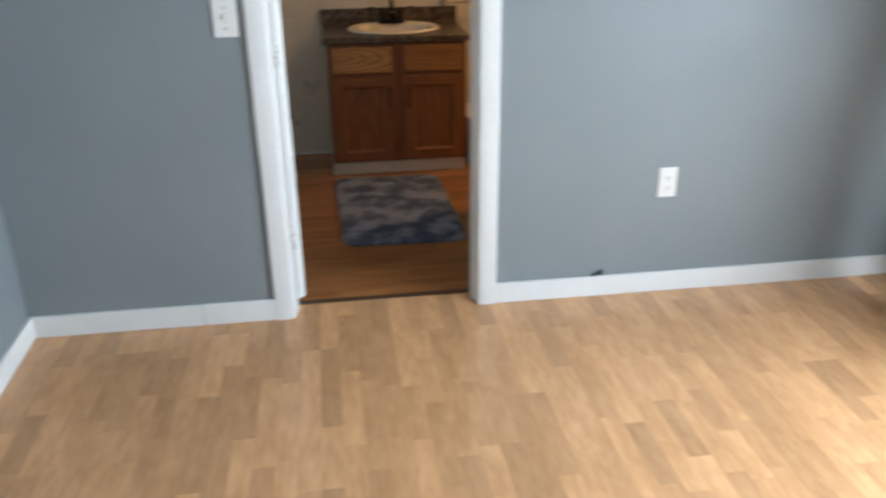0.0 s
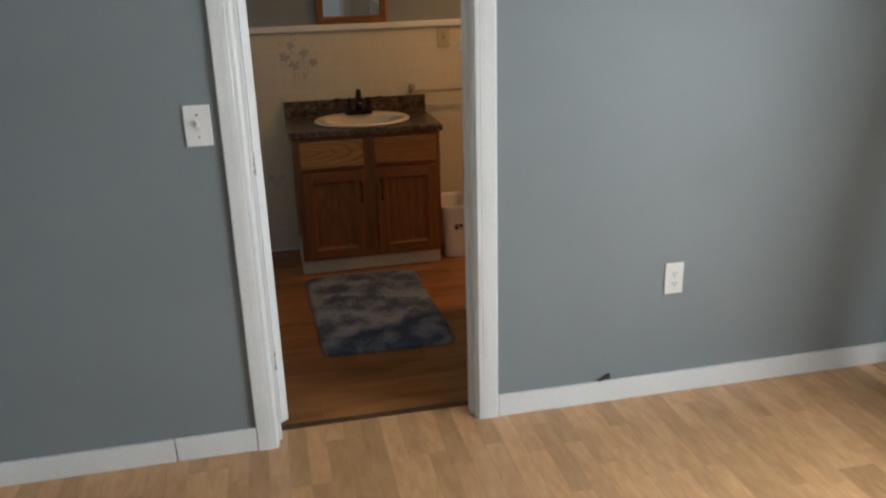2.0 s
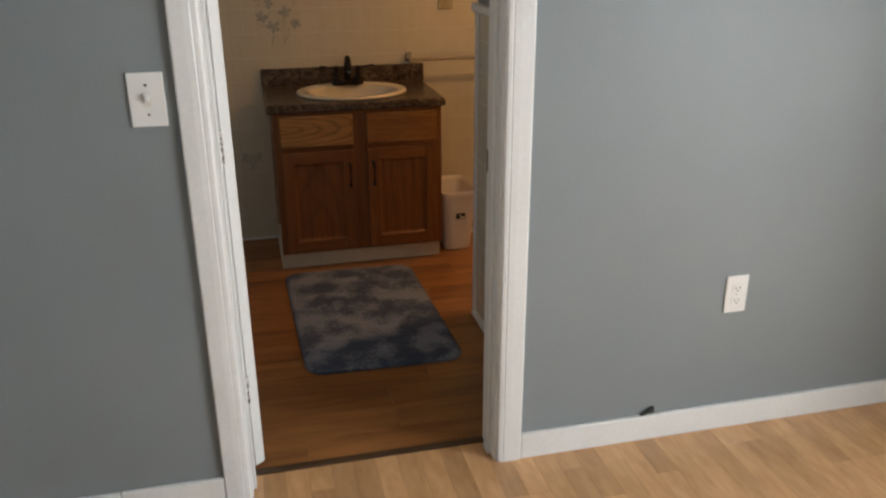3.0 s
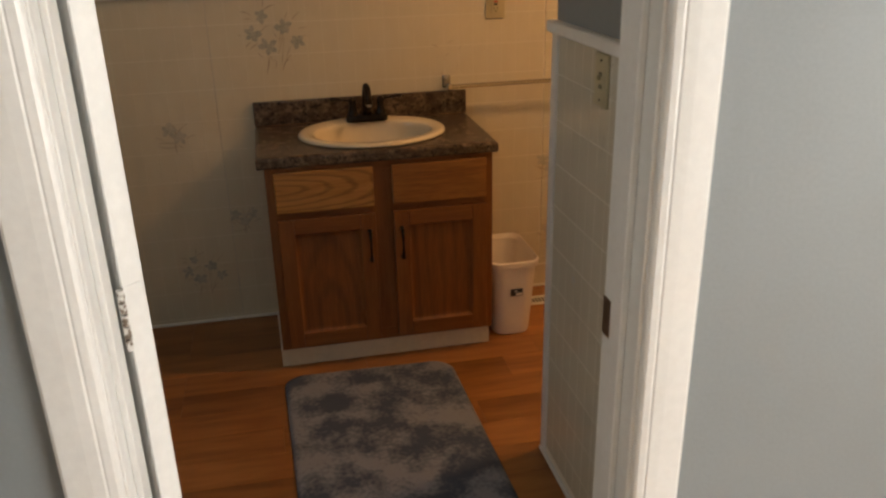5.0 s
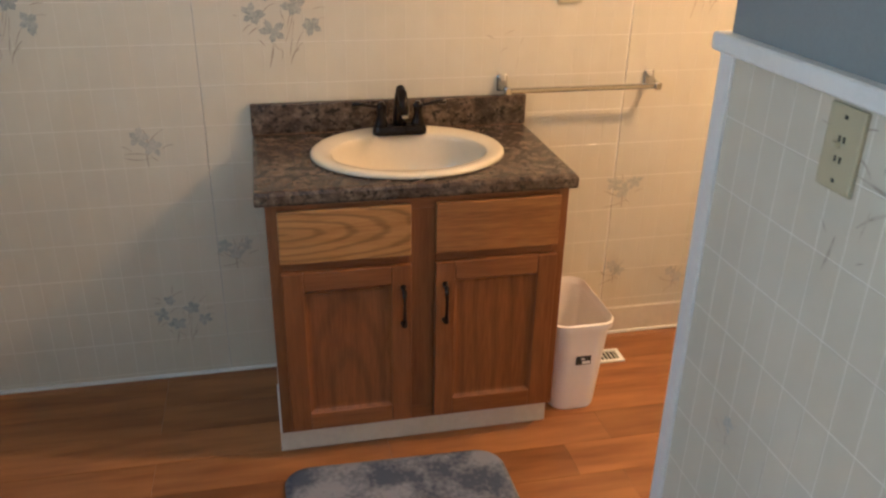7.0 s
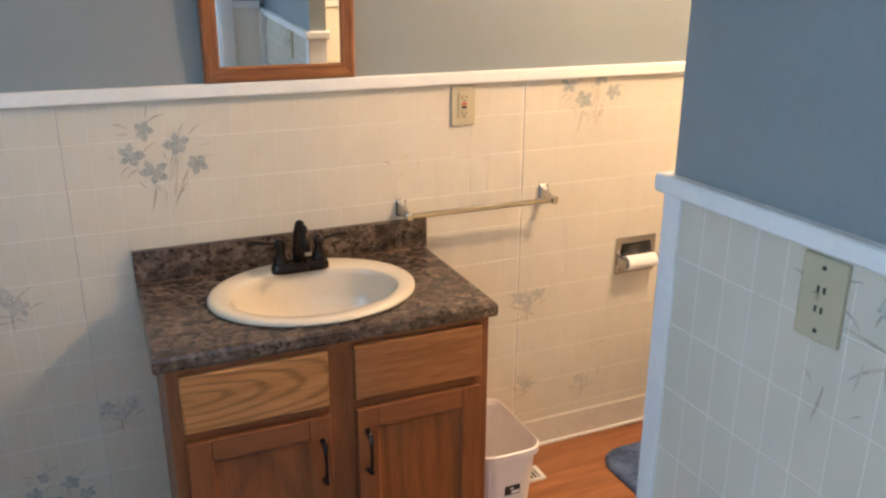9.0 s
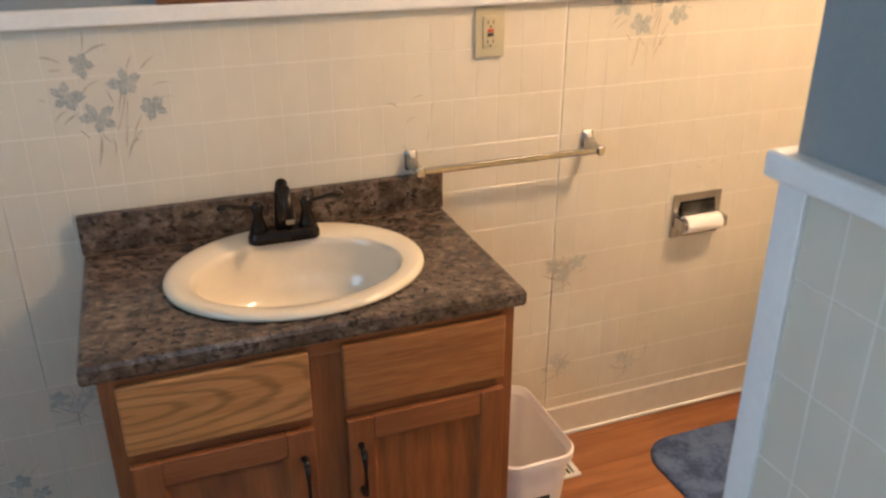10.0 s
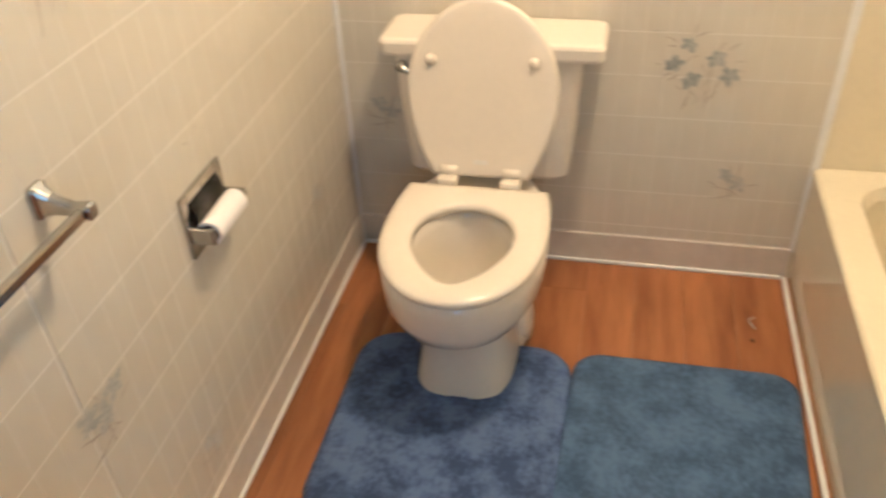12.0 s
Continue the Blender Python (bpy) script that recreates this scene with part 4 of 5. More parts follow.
part("lid", loft([lid_ring(0.016, 0.010), lid_ring(0.014, 0.003), lid_ring(0.008, 0.0), lid_ring(0.001, 0.003), lid_ring(-0.001, 0.012), lid_ring(-0.0005, 0.03)]), SEAT, toilet, "raised biscuit plastic lid", smooth=True)
for dy in (-0.118, 0.118):
    m = LM @ Matrix.Translation((-0.001, dy, 0.268))
    part("bumper", loft([[m @ Vector((-x, r * math.cos(a), r * math.sin(a))) for a in (2 * math.pi * k / 16 for k in range(16))] for r, x in ((0.012, 0), (0.012, 0.006), (0.008, 0.010), (0.003, 0.011))]), SEAT, toilet, "round bumper on the lid", smooth=True)
for dy in (-0.076, 0.076):
    part("hinge", boxes(((2.205, TY + dy - 0.024, 0.398), (2.255, TY + dy + 0.024, 0.414)), bevel=0.005), SEAT, toilet, "plastic hinge block")
    part("hinge", tube([(2.236, TY + dy - 0.020, 0.424), (2.236, TY + dy + 0.020, 0.424)], 0.011, 14), SEAT, toilet, "plastic hinge barrel", smooth=True)
tank = []
for z, x0, x1, hw in ((0.356, 2.335, 2.466, 0.196), (0.366, 2.329, 2.470, 0.204), (0.50, 2.325, 2.472, 0.216), (0.672, 2.320, 2.474, 0.226)):
    tank.append(rounded(x0, x1, TY - hw + 0.001, TY + hw - 0.004, 0.035, z, 6))
part("tank", loft(tank), BISCUIT, toilet)
part("tank_lid", loft([rounded(2.308 + g, 2.482 - g, TY - 0.272 + g, TY + 0.250 - g, 0.022, z, 6) for g, z in ((0.012, 0.672), (0.002, 0.676), (0.0, 0.684), (0.0, 0.706), (0.004, 0.713), (0.012, 0.716))]), BISCUIT, toilet, "heavy china tank lid")
part("tank_foot", boxes(((2.30, TY - 0.11, 0.29), (2.46, TY + 0.11, 0.353)), bevel=0.012), BISCUIT, toilet)
part("flush_lever", tube([(2.328, TY + 0.195, 0.650), (2.304, TY + 0.195, 0.650), (2.300, TY + 0.186, 0.648), (2.296, TY + 0.146, 0.632)], [0.013, 0.013, 0.009, 0.006], 12), CHROME, toilet, "chrome flush lever", smooth=True)

lint = thing("lint", (2.25, 3.88, 0), "small curled scrap of lint on the bathroom floor", "debris")
part("scrap", tube([(2.30, 3.86, 0.003), (2.285, 3.875, 0.006), (2.270, 3.870, 0.004), (2.255, 3.862, 0.003)], 0.0016, 6), TOE, lint)
part("crumb", boxes(((2.205, 3.868, 0.0), (2.216, 3.876, 0.005)), bevel=0.002), THRESH, lint, "small dark crumb")

part("lid_mark", loft([[LM @ Vector((x, y, z)) for y, z in ((-0.017, 0.022), (0.017, 0.022), (0.017, 0.033), (-0.017, 0.033))] for x in (-0.0005, -0.0014)]), GROUT, toilet, "small pale moulded mark on the lid")

# ---- tub ----
tub = thing("bathtub", (1.73, 3.40, 0), "cream enamelled bathtub built in against the wall", "bathtub")
TX0, TX1, TY0, TY1, TZ = PX + PW, XE, YB + 0.001, TUB1, 0.352
rings = [rounded(TX0 + 0.002, TX1 - 0.002, TY0 + 0.002, TY1 - 0.012, 0.004, 0.0, 6), rounded(TX0 + 0.002, TX1 - 0.002, TY0 + 0.002, TY1 - 0.012, 0.004, 0.085, 6), rounded(TX0 + 0.002, TX1 - 0.002, TY0 + 0.002, TY1 - 0.004, 0.004, 0.10, 6),
         rounded(TX0 + 0.002, TX1 - 0.002, TY0 + 0.002, TY1 - 0.004, 0.004, 0.325, 6), rounded(TX0 + 0.001, TX1 - 0.001, TY0 + 0.001, TY1, 0.006, 0.335, 6), rounded(TX0 + 0.001, TX1 - 0.001, TY0 + 0.001, TY1, 0.008, TZ - 0.006, 6), rounded(TX0 + 0.003, TX1 - 0.003, TY0 + 0.003, TY1 - 0.006, 0.010, TZ, 6),
         rounded(TX0 + 0.07, TX1 - 0.06, TY0 + 0.06, TY1 - 0.085, 0.10, TZ - 0.004, 6), rounded(TX0 + 0.08, TX1 - 0.07, TY0 + 0.07, TY1 - 0.095, 0.11, TZ - 0.03, 6), rounded(TX0 + 0.16, TX1 - 0.11, TY0 + 0.10, TY1 - 0.125, 0.13, 0.07, 6), rounded(TX0 + 0.22, TX1 - 0.17, TY0 + 0.16, TY1 - 0.18, 0.12, 0.05, 6)]
part("tub_shell", loft(rings), TUBM, tub)
part("overflow_plate", loft([[(XE - 0.088 + d, 3.40 + r * math.cos(a), 0.265 + r * math.sin(a)) for a in (2 * math.pi * k / 24 for k in range(24))] for r, d in ((0.034, 0.012), (0.034, -0.004), (0.02, -0.010))]), CHROME, tub, "round chrome overflow plate", smooth=True)
structure("tub_surround", boxes(((XE + 0.0005, YB, 0.0), (XE + 0.0035, TUB1, 1.90)), ((PX + PW - 0.0035, YB + 0.004, 0.353), (PX + PW - 0.001, PY, 1.9))), TUBM, "pale cream tub surround panels")
board("tileboard", (PX + PW, YB - 0.005, 0), (XE, YB, CAP_Z), "cream tileboard behind the tub")
cap("trim", (PX + PW, YB, CAP_Z), (XE, YB + 0.018, CAP_Z + 0.034))

# ---- rugs ----
def rug(name, label, x0, x1, y0, y1, mat, r=0.09, notch=None, skew=(0, 0), seed=0):
    """A thick pile rug with rounded corners, a low bound edge and an uneven top."""
    ob = thing(name, ((x0 + x1) / 2, (y0 + y1) / 2, 0), label, "rug")
    bm = bmesh.new()
    step = 0.009
    nx, ny = int((x1 - x0) / step), int((y1 - y0) / step)
    hx, hy = (x1 - x0) / 2, (y1 - y0) / 2
    rows = []
    for i in range(nx + 1):
        row = []
        for j in range(ny + 1):
            px, py = (2 * i / nx - 1) * hx, (2 * j / ny - 1) * hy
            m = max(abs(px) / hx, abs(py) / hy, 1e-6)
            bx, by_ = px / m, py / m
            ox, oy = abs(bx) - (hx - r), abs(by_) - (hy - r)
            k = 1.0
            if ox > 0 and oy > 0:
                d = math.hypot(bx, by_)
                c0 = (hx - r, hy - r)
                u = (abs(bx) / d, abs(by_) / d)
                pb = u[0] * c0[0] + u[1] * c0[1]
                q = pb * pb - (c0[0] ** 2 + c0[1] ** 2 - r * r)
                k = (pb + math.sqrt(max(q, 0))) / d
            kk = 1 + (k - 1) * m ** 3
            px, py = px * kk, py * kk
            edge = min(1.0, (1 - m) * min(hx, hy) / 0.016)
            h = 0.006 + 0.011 * (1 - (1 - edge) ** 2)
            n1 = noise.noise(Vector((px * 28 + seed, py * 28, 0))) * 0.0022 + noise.noise(Vector((px * 90, py * 90 + seed, 3))) * 0.0022
            X, Y = (x0 + x1) / 2 + px + skew[0] * py, (y0 + y1) / 2 + py + skew[1] * px
            if notch and X > notch[0] and abs(Y - notch[1]) < notch[2]:
                h *= 0.3
            row.append(bm.verts.new((X, Y, max(0.002, h + n1 * edge))))
        rows.append(row)
    for i in range(nx):
        for j in range(ny):
            a, b, c, d = rows[i][j], rows[i + 1][j], rows[i + 1][j + 1], rows[i][j + 1]
            mid = (a.co + c.co) / 2
            if notch and mid.x > notch[0] and abs(mid.y - notch[1]) < notch[2]:
                continue
            bm.faces.new((a, b, c, d))
    border = [v for v in bm.verts if v.is_boundary]
    skirt = bmesh.ops.extrude_edge_only(bm, edges=[e for e in bm.edges if e.is_boundary])
    for v in skirt["geom"]:
        if isinstance(v, bmesh.types.BMVert):
            v.co.z = 0.0005
    bmesh.ops.delete(bm, geom=[v for v in bm.verts if not v.link_faces], context="VERTS")
    bmesh.ops.recalc_face_normals(bm, faces=bm.faces)
    part("mat_surface", bm, mat, ob, smooth=True)
    return ob


rug("bath_rug", "grey and navy tie-dyed bath rug in front of the vanity", 0.190, 0.768, 3.515, 4.445, RUG_A, 0.07, skew=(-0.027, -0.03), seed=3)
rug("contour_rug", "blue tie-dyed contour rug round the toilet foot", 1.50, 2.095, 4.305, 4.840, RUG_B, 0.10, notch=(1.965, TY, 0.105), seed=7)
rug("bath_mat", "slate blue bath mat beside the tub", 1.42, 2.095, 3.795, 4.318, RUG_C, 0.07, skew=(0.0, -0.05), seed=12)

# ---- curtain, glass door and outside ----
curtain = thing("curtain", (2.43, 2.24, 0), "beige lined floor-length curtain drawn to the side of the glass door", "curtain")


def cloth(y0, y1, x, z0, z1, folds, depth, seed, flare=1.0):
    bm = bmesh.new()
    ny, nz = 150, 40
    grid = []
    for i in range(ny + 1):
        u = i / ny
        col = []
        for j in range(nz + 1):
            v = j / nz
            z = z0 + (z1 - z0) * v
            ph = 2 * math.pi * folds * u + 0.5 * math.sin(5 * u + seed) + 0.35 * math.sin(3 * v + 6 * u)
            amp = depth * (0.55 + 0.45 * math.sin(9.0 * u + seed * 2)) * (0.65 + 0.35 * (1 - v))
            wide = 1 + (flare - 1) * (1 - v)
            lean = 0.065 * min(1.0, z / 1.2)
            y = (y0 + y1) / 2 + (y1 - y0) * (u - 0.5) * wide + 0.012 * math.sin(ph * 2)
            xx = x + lean - amp * math.sin(ph) - 0.008 * math.sin(17 * u + 2 * v)
            if j == 0:
                z += 0.014 * math.sin(7 * u + seed) + 0.009 * math.sin(19 * u)
            col.append(bm.verts.new((xx, y, z)))
        grid.append(col)
    for i in range(ny):
        for j in range(nz):
            bm.faces.new((grid[i][j], grid[i + 1][j], grid[i + 1][j + 1], grid[i][j + 1]))
    bmesh.ops.solidify(bm, geom=bm.faces[:], thickness=0.002)
    return bm


part("panel", cloth(2.50, 1.925, 2.36, 0.075, 2.20, 4.2, 0.046, 1.3, 1.0), LINEN, curtain, smooth=True)
part("lining", cloth(2.495, 1.925, 2.364, 0.034, 2.20, 4.2, 0.042, 1.3, 1.0), COTTON, curtain, "thin white lining", smooth=True)
far_curtain = thing("curtain", (2.43, -0.30, 0), "beige lined floor-length curtain drawn to the side of the glass door", "curtain")
part("panel", cloth(-0.05, -0.62, 2.42, 0.055, 2.20, 5.0, 0.038, 2.3, 1.0), LINEN, far_curtain, smooth=True)
rod = thing("curtain_rod", (2.42, 0.95, 2.21), "slim metal curtain rod above the glass door", "curtain rod")
part("rod_bar", tube([(2.42, -0.75, 2.215), (2.42, 2.66, 2.215)], 0.0115, 12), CHROME, rod, smooth=True)
for y in (-0.70, 2.62):
    part("bracket", boxes(((2.42, y - 0.01, 2.205), (X1, y + 0.01, 2.225)), bevel=0.002), CHROME, rod)

gdoor = tagged(new("window_1"), "white framed sliding glass door to the outside", "glass door", kind="structure")
gdoor.location = (X1 + 0.06, 0.9, 0)
part("door_frame", boxes(((X1 - 0.012, DY0 - 0.06, 0), (X1 + 0.11, DY0, DZ + 0.06)), ((X1 - 0.012, DY1, 0), (X1 + 0.11, DY1 + 0.06, DZ + 0.06)), ((X1 - 0.012, DY0, DZ), (X1 + 0.11, DY1, DZ + 0.06)), ((X1 - 0.012, DY0, 0), (X1 + 0.13, DY1, 0.030)), bevel=0.003), WHITE, gdoor)
for y0, y1, x in ((DY0, 0.95, 0.045), (0.87, DY1, 0.082)):
    s = part("sash", boxes(((X1 + x - 0.016, y0, 0.03), (X1 + x + 0.016, y0 + 0.07, DZ)), ((X1 + x - 0.016, y1 - 0.07, 0.03), (X1 + x + 0.016, y1, DZ)), ((X1 + x - 0.016, y0 + 0.07, 0.03), (X1 + x + 0.016, y1 - 0.07, 0.11)), ((X1 + x - 0.016, y0 + 0.07, DZ - 0.08), (X1 + x + 0.016, y1 - 0.07, DZ)), bevel=0.003), WHITE, gdoor)
    pane = part("pane", boxes(((X1 + x - 0.003, y0 + 0.06, 0.10), (X1 + x + 0.003, y1 - 0.06, DZ - 0.07))), PANE, s)
    pane.visible_shadow = False
deck = thing("deck", (3.6, 1.0, -0.1), "weathered grey wooden deck outside the glass door", "deck")
for i in range(16):
    x = X1 + 0.16 + i * 0.145
    part("board", boxes(((x, -2.0, -0.07), (x + 0.14, 4.5, -0.035)), bevel=0.003, seg=1), DECK, deck)
part("joist", boxes(*[((X1 + 0.14, y, -0.22), (5.0, y + 0.05, -0.071)) for y in (-1.8, -0.6, 0.6, 1.8, 3.0, 4.2)]), DECK, deck)
rail = thing("deck_railing", (4.9, 1.0, 0), "weathered wooden deck railing", "railing")
part("handrail", boxes(((4.82, -2.0, 0.86), (4.95, 4.5, 0.90)), bevel=0.004), DECK, rail)
for i in range(44):
    part("baluster", boxes(((4.87, -1.95 + i * 0.148, -0.036), (4.905, -1.915 + i * 0.148, 0.86))), DECK, rail)
structure("ground", boxes(((-400, -400, -0.60), (400, 400, -0.40))), GRASS, "short green lawn")

# assumed window, out of view, put round the added west daylight
side = tagged(new("window_2"), "small white framed bathroom window, assumed and out of view", "window", kind="structure")
side.location = (X0 - 0.06, 4.0, 1.2)
part("window_frame", boxes(((X0 - 0.10, 3.70, 1.20), (X0 + 0.012, 3.74, 1.90)), ((X0 - 0.10, 4.26, 1.20), (X0 + 0.012, 4.30, 1.90)), ((X0 - 0.10, 3.74, 1.86), (X0 + 0.012, 4.26, 1.90)), ((X0 - 0.10, 3.74, 1.20), (X0 + 0.012, 4.26, 1.24)), bevel=0.003), WHITE, side)
wpane = part("pane", boxes(((X0 - 0.07, 3.74, 1.24), (X0 - 0.064, 4.26, 1.86))), PANE, side)
wpane.visible_shadow = False

# ---- bathroom ceiling lamp ----
fix = thing("ceiling_lamp", (1.9, 4.15, H), "small glowing dome ceiling lamp in the bathroom", "ceiling lamp")
part("lamp_base", loft([[(1.9 + r * math.cos(a), 4.15 + r * math.sin(a), z) for a in (2 * math.pi * k / 32 for k in range(32))] for r, z in ((0.11, H), (0.11, H - 0.02), (0.09, H - 0.03))]), WHITE, fix)
part("shade", loft([[(1.9 + r * math.cos(a), 4.15 + r * math.sin(a), z) for a in (2 * math.pi * k / 32 for k in range(32))] for r, z in ((0.088, H - 0.031), (0.10, H - 0.06), (0.085, H - 0.10), (0.04, H - 0.125), (0.005, H - 0.13))]), LEADGLOW, fix, "frosted glass dome", smooth=True)

# ---- flower prints ----
prints = random.Random(11)


BLOOMS = ((-0.038, 0.053, 0.8, 0), (-0.074, -0.006, 1.0, 1), (0.038, 0.014, 1.0, 2), (-0.022, -0.052, 1.05, 3), (0.080, -0.037, 0.95, 4))
# each blade: where it starts, its heading in degrees, its length, its bend and its width
BLADES = ((-0.022, -0.086, 262, 0.060, -10, 0.0042), (-0.020, -0.080, 285, 0.026, 50, 0.0020), (0.036, -0.020, 262, 0.050, -6, 0.0018), (0.056, -0.082, 222, 0.062, 40, 0.0032), (0.048, -0.100, 200, 0.018, 30, 0.0024),
          (0.030, 0.000, 245, 0.045, 25, 0.0018), (-0.028, 0.072, 40, 0.042, -40, 0.0030), (-0.030, 0.080, 78, 0.034, 10, 0.0022), (-0.072, 0.058, 140, 0.036, 45, 0.0028), (-0.074, 0.046, 176, 0.020, 10, 0.0034),
          (0.042, 0.036, 74, 0.030, -20, 0.0022), (0.068, 0.038, 48, 0.036, -18, 0.0030), (-0.045, -0.006, 66, 0.044, -70, 0.0022), (-0.086, -0.060, 48, 0.034, -30, 0.0026), (-0.060, -0.072, 320, 0.022, -20, 0.0022),
          (0.086, 0.004, 24, 0.034, -40, 0.0018), (0.012, -0.026, 118, 0.030, -20, 0.0016), (-0.004, -0.094, 300, 0.036, -80, 0.0014), (0.034, -0.004, 258, 0.075, -14, 0.0022), (0.030, -0.070, 252, 0.045, 20, 0.0026), (0.060, -0.050, 236, 0.050, 20, 0.0020), (-0.100, -0.052, 60, 0.030, -50, 0.0022), (0.100, -0.020, 12, 0.022, -30, 0.0014), (-0.110, -0.010, 168, 0.012, 0, 0.0020))


def flower_print(cx, cz, size, wall, strength, parent, top=9.0):
    """A spray of broad-petalled flowers with thin curved blades, printed on the sheet: a hair above the tile faces."""
    k_ = size / 0.13
    pb, sb = bmesh.new(), bmesh.new()

    def patch(bm, pts, lift):
        out = []
        for u, v in pts:
            if cz + v * k_ > top:
                return
            out.append(bm.verts.new((cx + u * k_, wall - lift, cz + v * k_) if isinstance(wall, float) else (wall[0] - lift, cx - u * k_, cz + v * k_)))
        bm.faces.new(out)

    def blade(u, v, head, long, bend, wide):
        n = 7
        a, side_a, side_b = radians(head), [], []
        for i in range(n + 1):
            w = wide * math.sin(math.pi * (0.08 + 0.88 * i / n)) ** 0.8 * 0.5
            side_a.append((u - math.sin(a) * w, v + math.cos(a) * w))
            side_b.append((u + math.sin(a) * w, v - math.cos(a) * w))
            u, v = u + math.cos(a) * long / n, v + math.sin(a) * long / n
            a += radians(bend) / n
        for i in range(n):
            patch(sb, (side_a[i], side_b[i], side_b[i + 1], side_a[i + 1]), 0.0014)

    if strength == 0:
        blooms, blades = (), BLADES[:16:2]
    elif strength > 3:
        blooms, blades = BLOOMS, BLADES
    else:
        blooms = [(0.0 + 0.046 * (i - (strength - 1) / 2), 0.018 * (-1) ** i, 1.15, i) for i in range(strength)]
        blades = [(0.004 * i, -0.02 - 0.01 * i, 55 + 36 * i + prints.uniform(-12, 12), 0.075 + 0.02 * prints.random(), prints.uniform(-50, 50), 0.0034) for i in range(5)] + [(-0.05, -0.035, 130, 0.04, 50, 0.003), (0.05, -0.03, 40, 0.045, -50, 0.003), (0.0, -0.03, 265, 0.06, 12, 0.004), (0.012, -0.05, 300, 0.03, 40, 0.003)]
    for bx, bz_, grow, seed_ in blooms:
        for k in range(5):
            a = 2 * math.pi * (k + 0.18 * seed_) / 5 + prints.uniform(-0.22, 0.22)
            ln, wd = 0.033 * grow * prints.uniform(0.72, 1.12), 0.0112 * grow * prints.uniform(0.8, 1.15)
            c, s = math.cos(a), math.sin(a)
            pts = [(0.0, -0.2), (0.28, -0.62), (0.58, -0.98), (0.80, -0.60), (1.05, -0.15), (0.84, 0.22), (0.90, 0.55), (0.56, 0.92), (0.26, 0.6), (0.0, 0.2)]
            patch(pb, [(bx + c * r * ln - s * q * wd, bz_ + s * r * ln + c * q * wd) for r, q in pts], 0.0016 + 0.00005 * k)
    for b_ in blades:
        blade(*b_[:3], b_[3] * 1.1, b_[4], b_[5] * 1.45)
    if blooms:
        part("flower_print", pb, PETAL if strength > 3 else FADED, parent)
    else:
        pb.free()
    part("stem_print", sb, STEM, parent)


for cx, cz, sz, st in ((0.258, 1.100, 0.130, 5), (1.484, 1.212, 0.13, 5), (-0.125, 0.76, 0.10, 2), (0.085, 0.42, 0.09, 3), (-0.09, 0.225, 0.10, 4), (1.30, 0.54, 0.10, 3), (1.52, 0.21, 0.08, 2), (0.90, 0.975, 0.09, 0), (1.735, 0.74, 0.07, 0), (1.60, 0.30, 0.07, 0), (2.16, 1.02, 0.11, 3), (1.30, 0.25, 0.08, 2), (-0.44, 1.12, 0.13, 5), (2.2, 0.35, 0.08, 2)):
    parent = back[0] if cx < SEAM1 else back[1] if cx < SEAM2 else back[2]
    flower_print(cx, cz, sz, YN, st, parent, CAP_Z + 0.01)
for cy, cz, sz, st in ((4.07, 0.615, 0.11, 5), (3.95, 0.30, 0.09, 2), (4.86, 0.45, 0.09, 2)):
    flower_print(cy, cz, sz, (XE,), st, east)
for cy, cz, sz, st in ((3.462, 1.150, 0.12, 1), (3.525, 1.100, 0.11, 0), (3.35, 0.35, 0.09, 3), (3.68, 0.62, 0.06, 1)):
    flower_print(cy, cz, sz, (PX,), st, pboard, CAP_Z - 0.03)

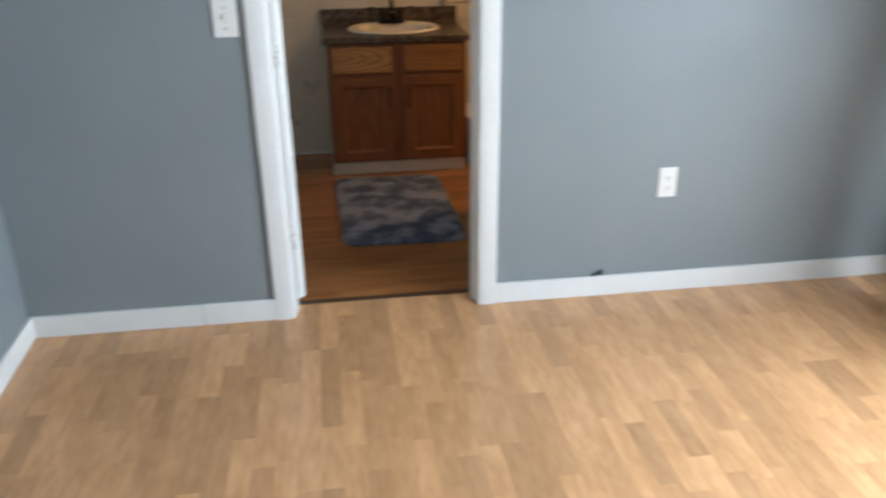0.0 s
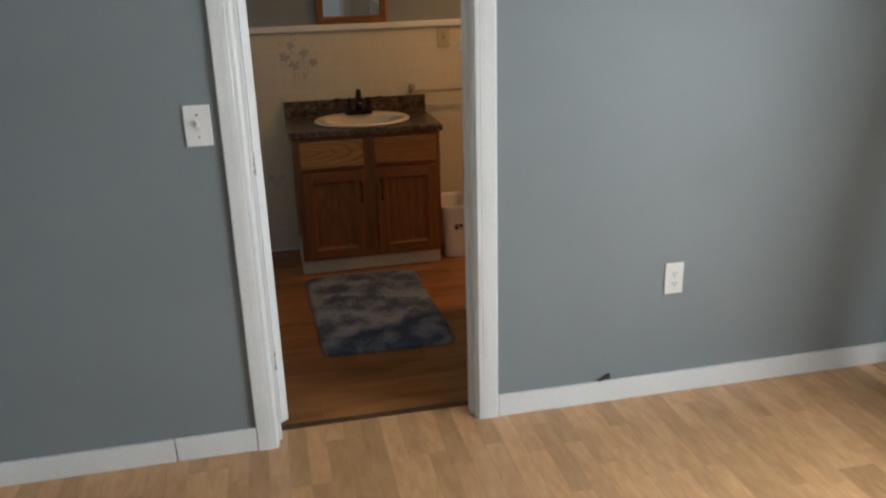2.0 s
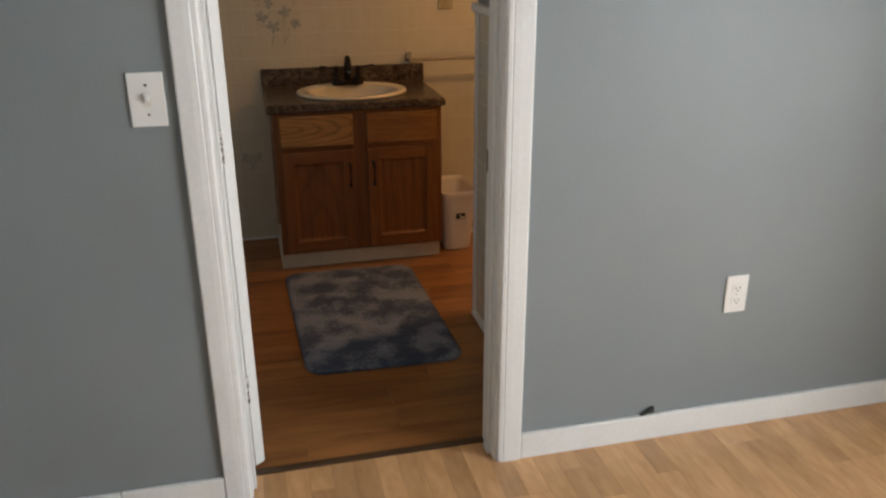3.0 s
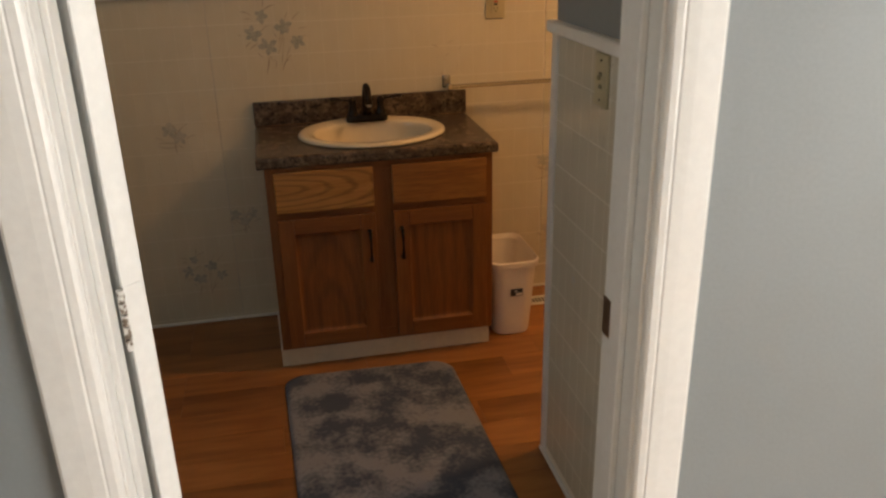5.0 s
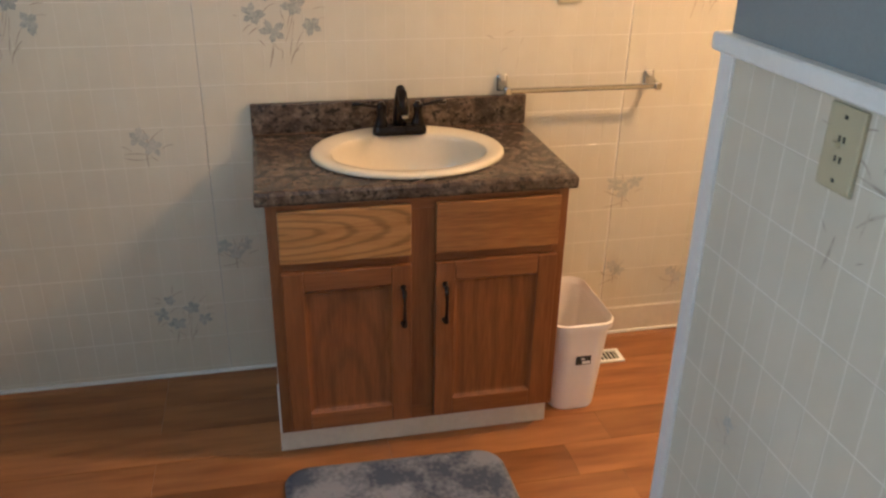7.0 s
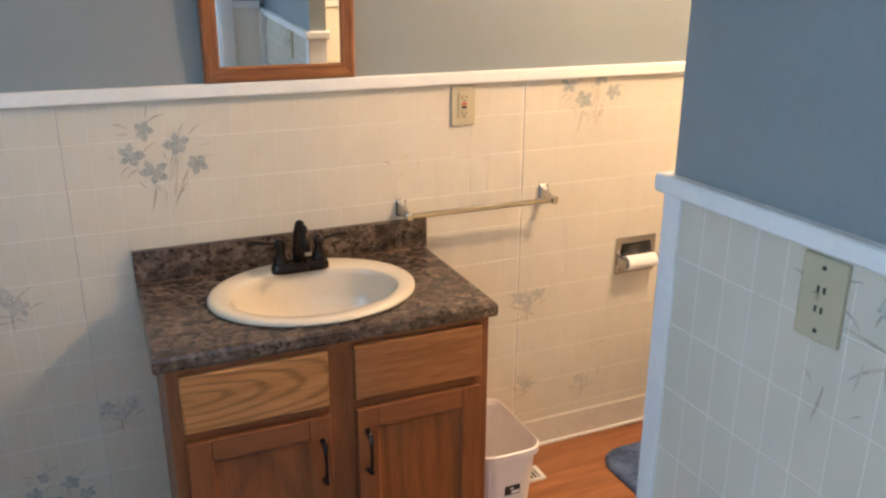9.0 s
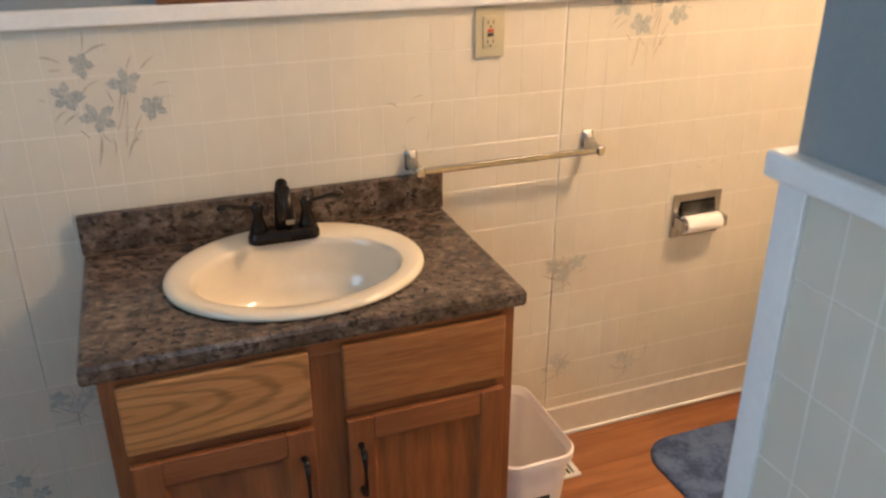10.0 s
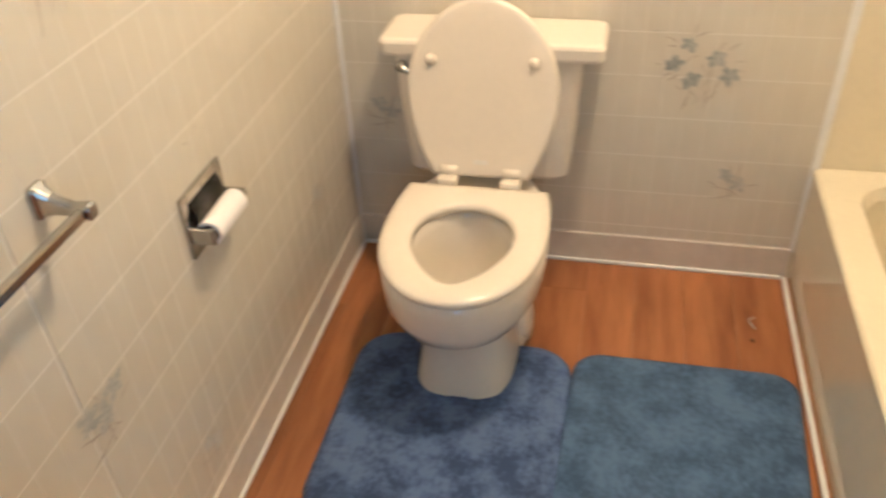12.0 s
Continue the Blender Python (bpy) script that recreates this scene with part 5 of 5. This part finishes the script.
# ---- floors and wall tiles: the pieces ----
def slab_mesh(w, d, mat):

    bm = bmesh.new()
    b = 0.0003
    lo = [bm.verts.new(p) for p in ((-w / 2, -d / 2, -0.004), (w / 2, -d / 2, -0.004), (w / 2, d / 2, -0.004), (-w / 2, d / 2, -0.004))]
    mid = [bm.verts.new(p) for p in ((-w / 2, -d / 2, -b), (w / 2, -d / 2, -b), (w / 2, d / 2, -b), (-w / 2, d / 2, -b))]
    hi = [bm.verts.new(p) for p in ((-w / 2 + b, -d / 2 + b, 0), (w / 2 - b, -d / 2 + b, 0), (w / 2 - b, d / 2 - b, 0), (-w / 2 + b, d / 2 - b, 0))]
    bm.faces.new(hi)
    for a, c in ((lo, mid), (mid, hi)):
        for k in range(4):
            bm.faces.new((a[k], a[(k + 1) % 4], c[(k + 1) % 4], c[k]))
    me = bpy.data.meshes.new("strip")
    bm.to_mesh(me)
    bm.free()
    me.materials.append(mat)
    return me


laid = random.Random(5)
SLABS = {}
rest = []
x = X0
while x < X1 - 0.005:
    w = min(0.0655, X1 - x)
    y = YD + 0.105
    first = True
    while y > YS + 0.01:
        ln = laid.choice((0.22, 0.28, 0.34, 0.40, 0.46)) if not first else laid.choice((0.12, 0.2, 0.28, 0.36))
        first = False
        lo = max(YS, y - ln)
        if lo > 0.95:
            key = (round(w, 3), round(y - lo, 3))
            if key not in SLABS:
                SLABS[key] = slab_mesh(w - 0.0002, y - lo - 0.0002, STRIP)
            ob = new("strip", SLABS[key])
            ob.parent, ob.location = bed_floor, (x + w / 2, (y + lo) / 2, 0)
        else:
            rest.append((x, lo, w, y - lo))
        y = lo
    x += 0.0655
bm = bmesh.new()
for x, y, w, d in rest:
    vs = [bm.verts.new(p) for p in ((x + 0.0003, y + 0.0003, 0), (x + w - 0.0003, y + 0.0003, 0), (x + w - 0.0003, y + d - 0.0003, 0), (x + 0.0003, y + d - 0.0003, 0))]
    bm.faces.new(vs)
tagged(part("strips", bm, STRIP, bed_floor), kind="stuff")

y = YD + 0.113
PLANKS = {}
while y < YN - 0.005:
    w = min(0.128, YN - y)
    x = X0
    first = True
    while x < XE - 0.01:
        ln = laid.choice((0.62, 0.78, 0.94, 1.10)) if not first else laid.choice((0.3, 0.5, 0.8))
        first = False
        hi = min(XE, x + ln)
        key = (round(hi - x, 3), round(w, 3))
        if key not in PLANKS:
            PLANKS[key] = slab_mesh(hi - x - 0.0006, w - 0.0006, STRIP_X)
        ob = new("plank", PLANKS[key])
        ob.parent, ob.location = bath_floor, ((x + hi) / 2, y + w / 2, 0)
        x = hi
    y += 0.128

for job in TILE_JOBS:
    lay_tiles(*job)
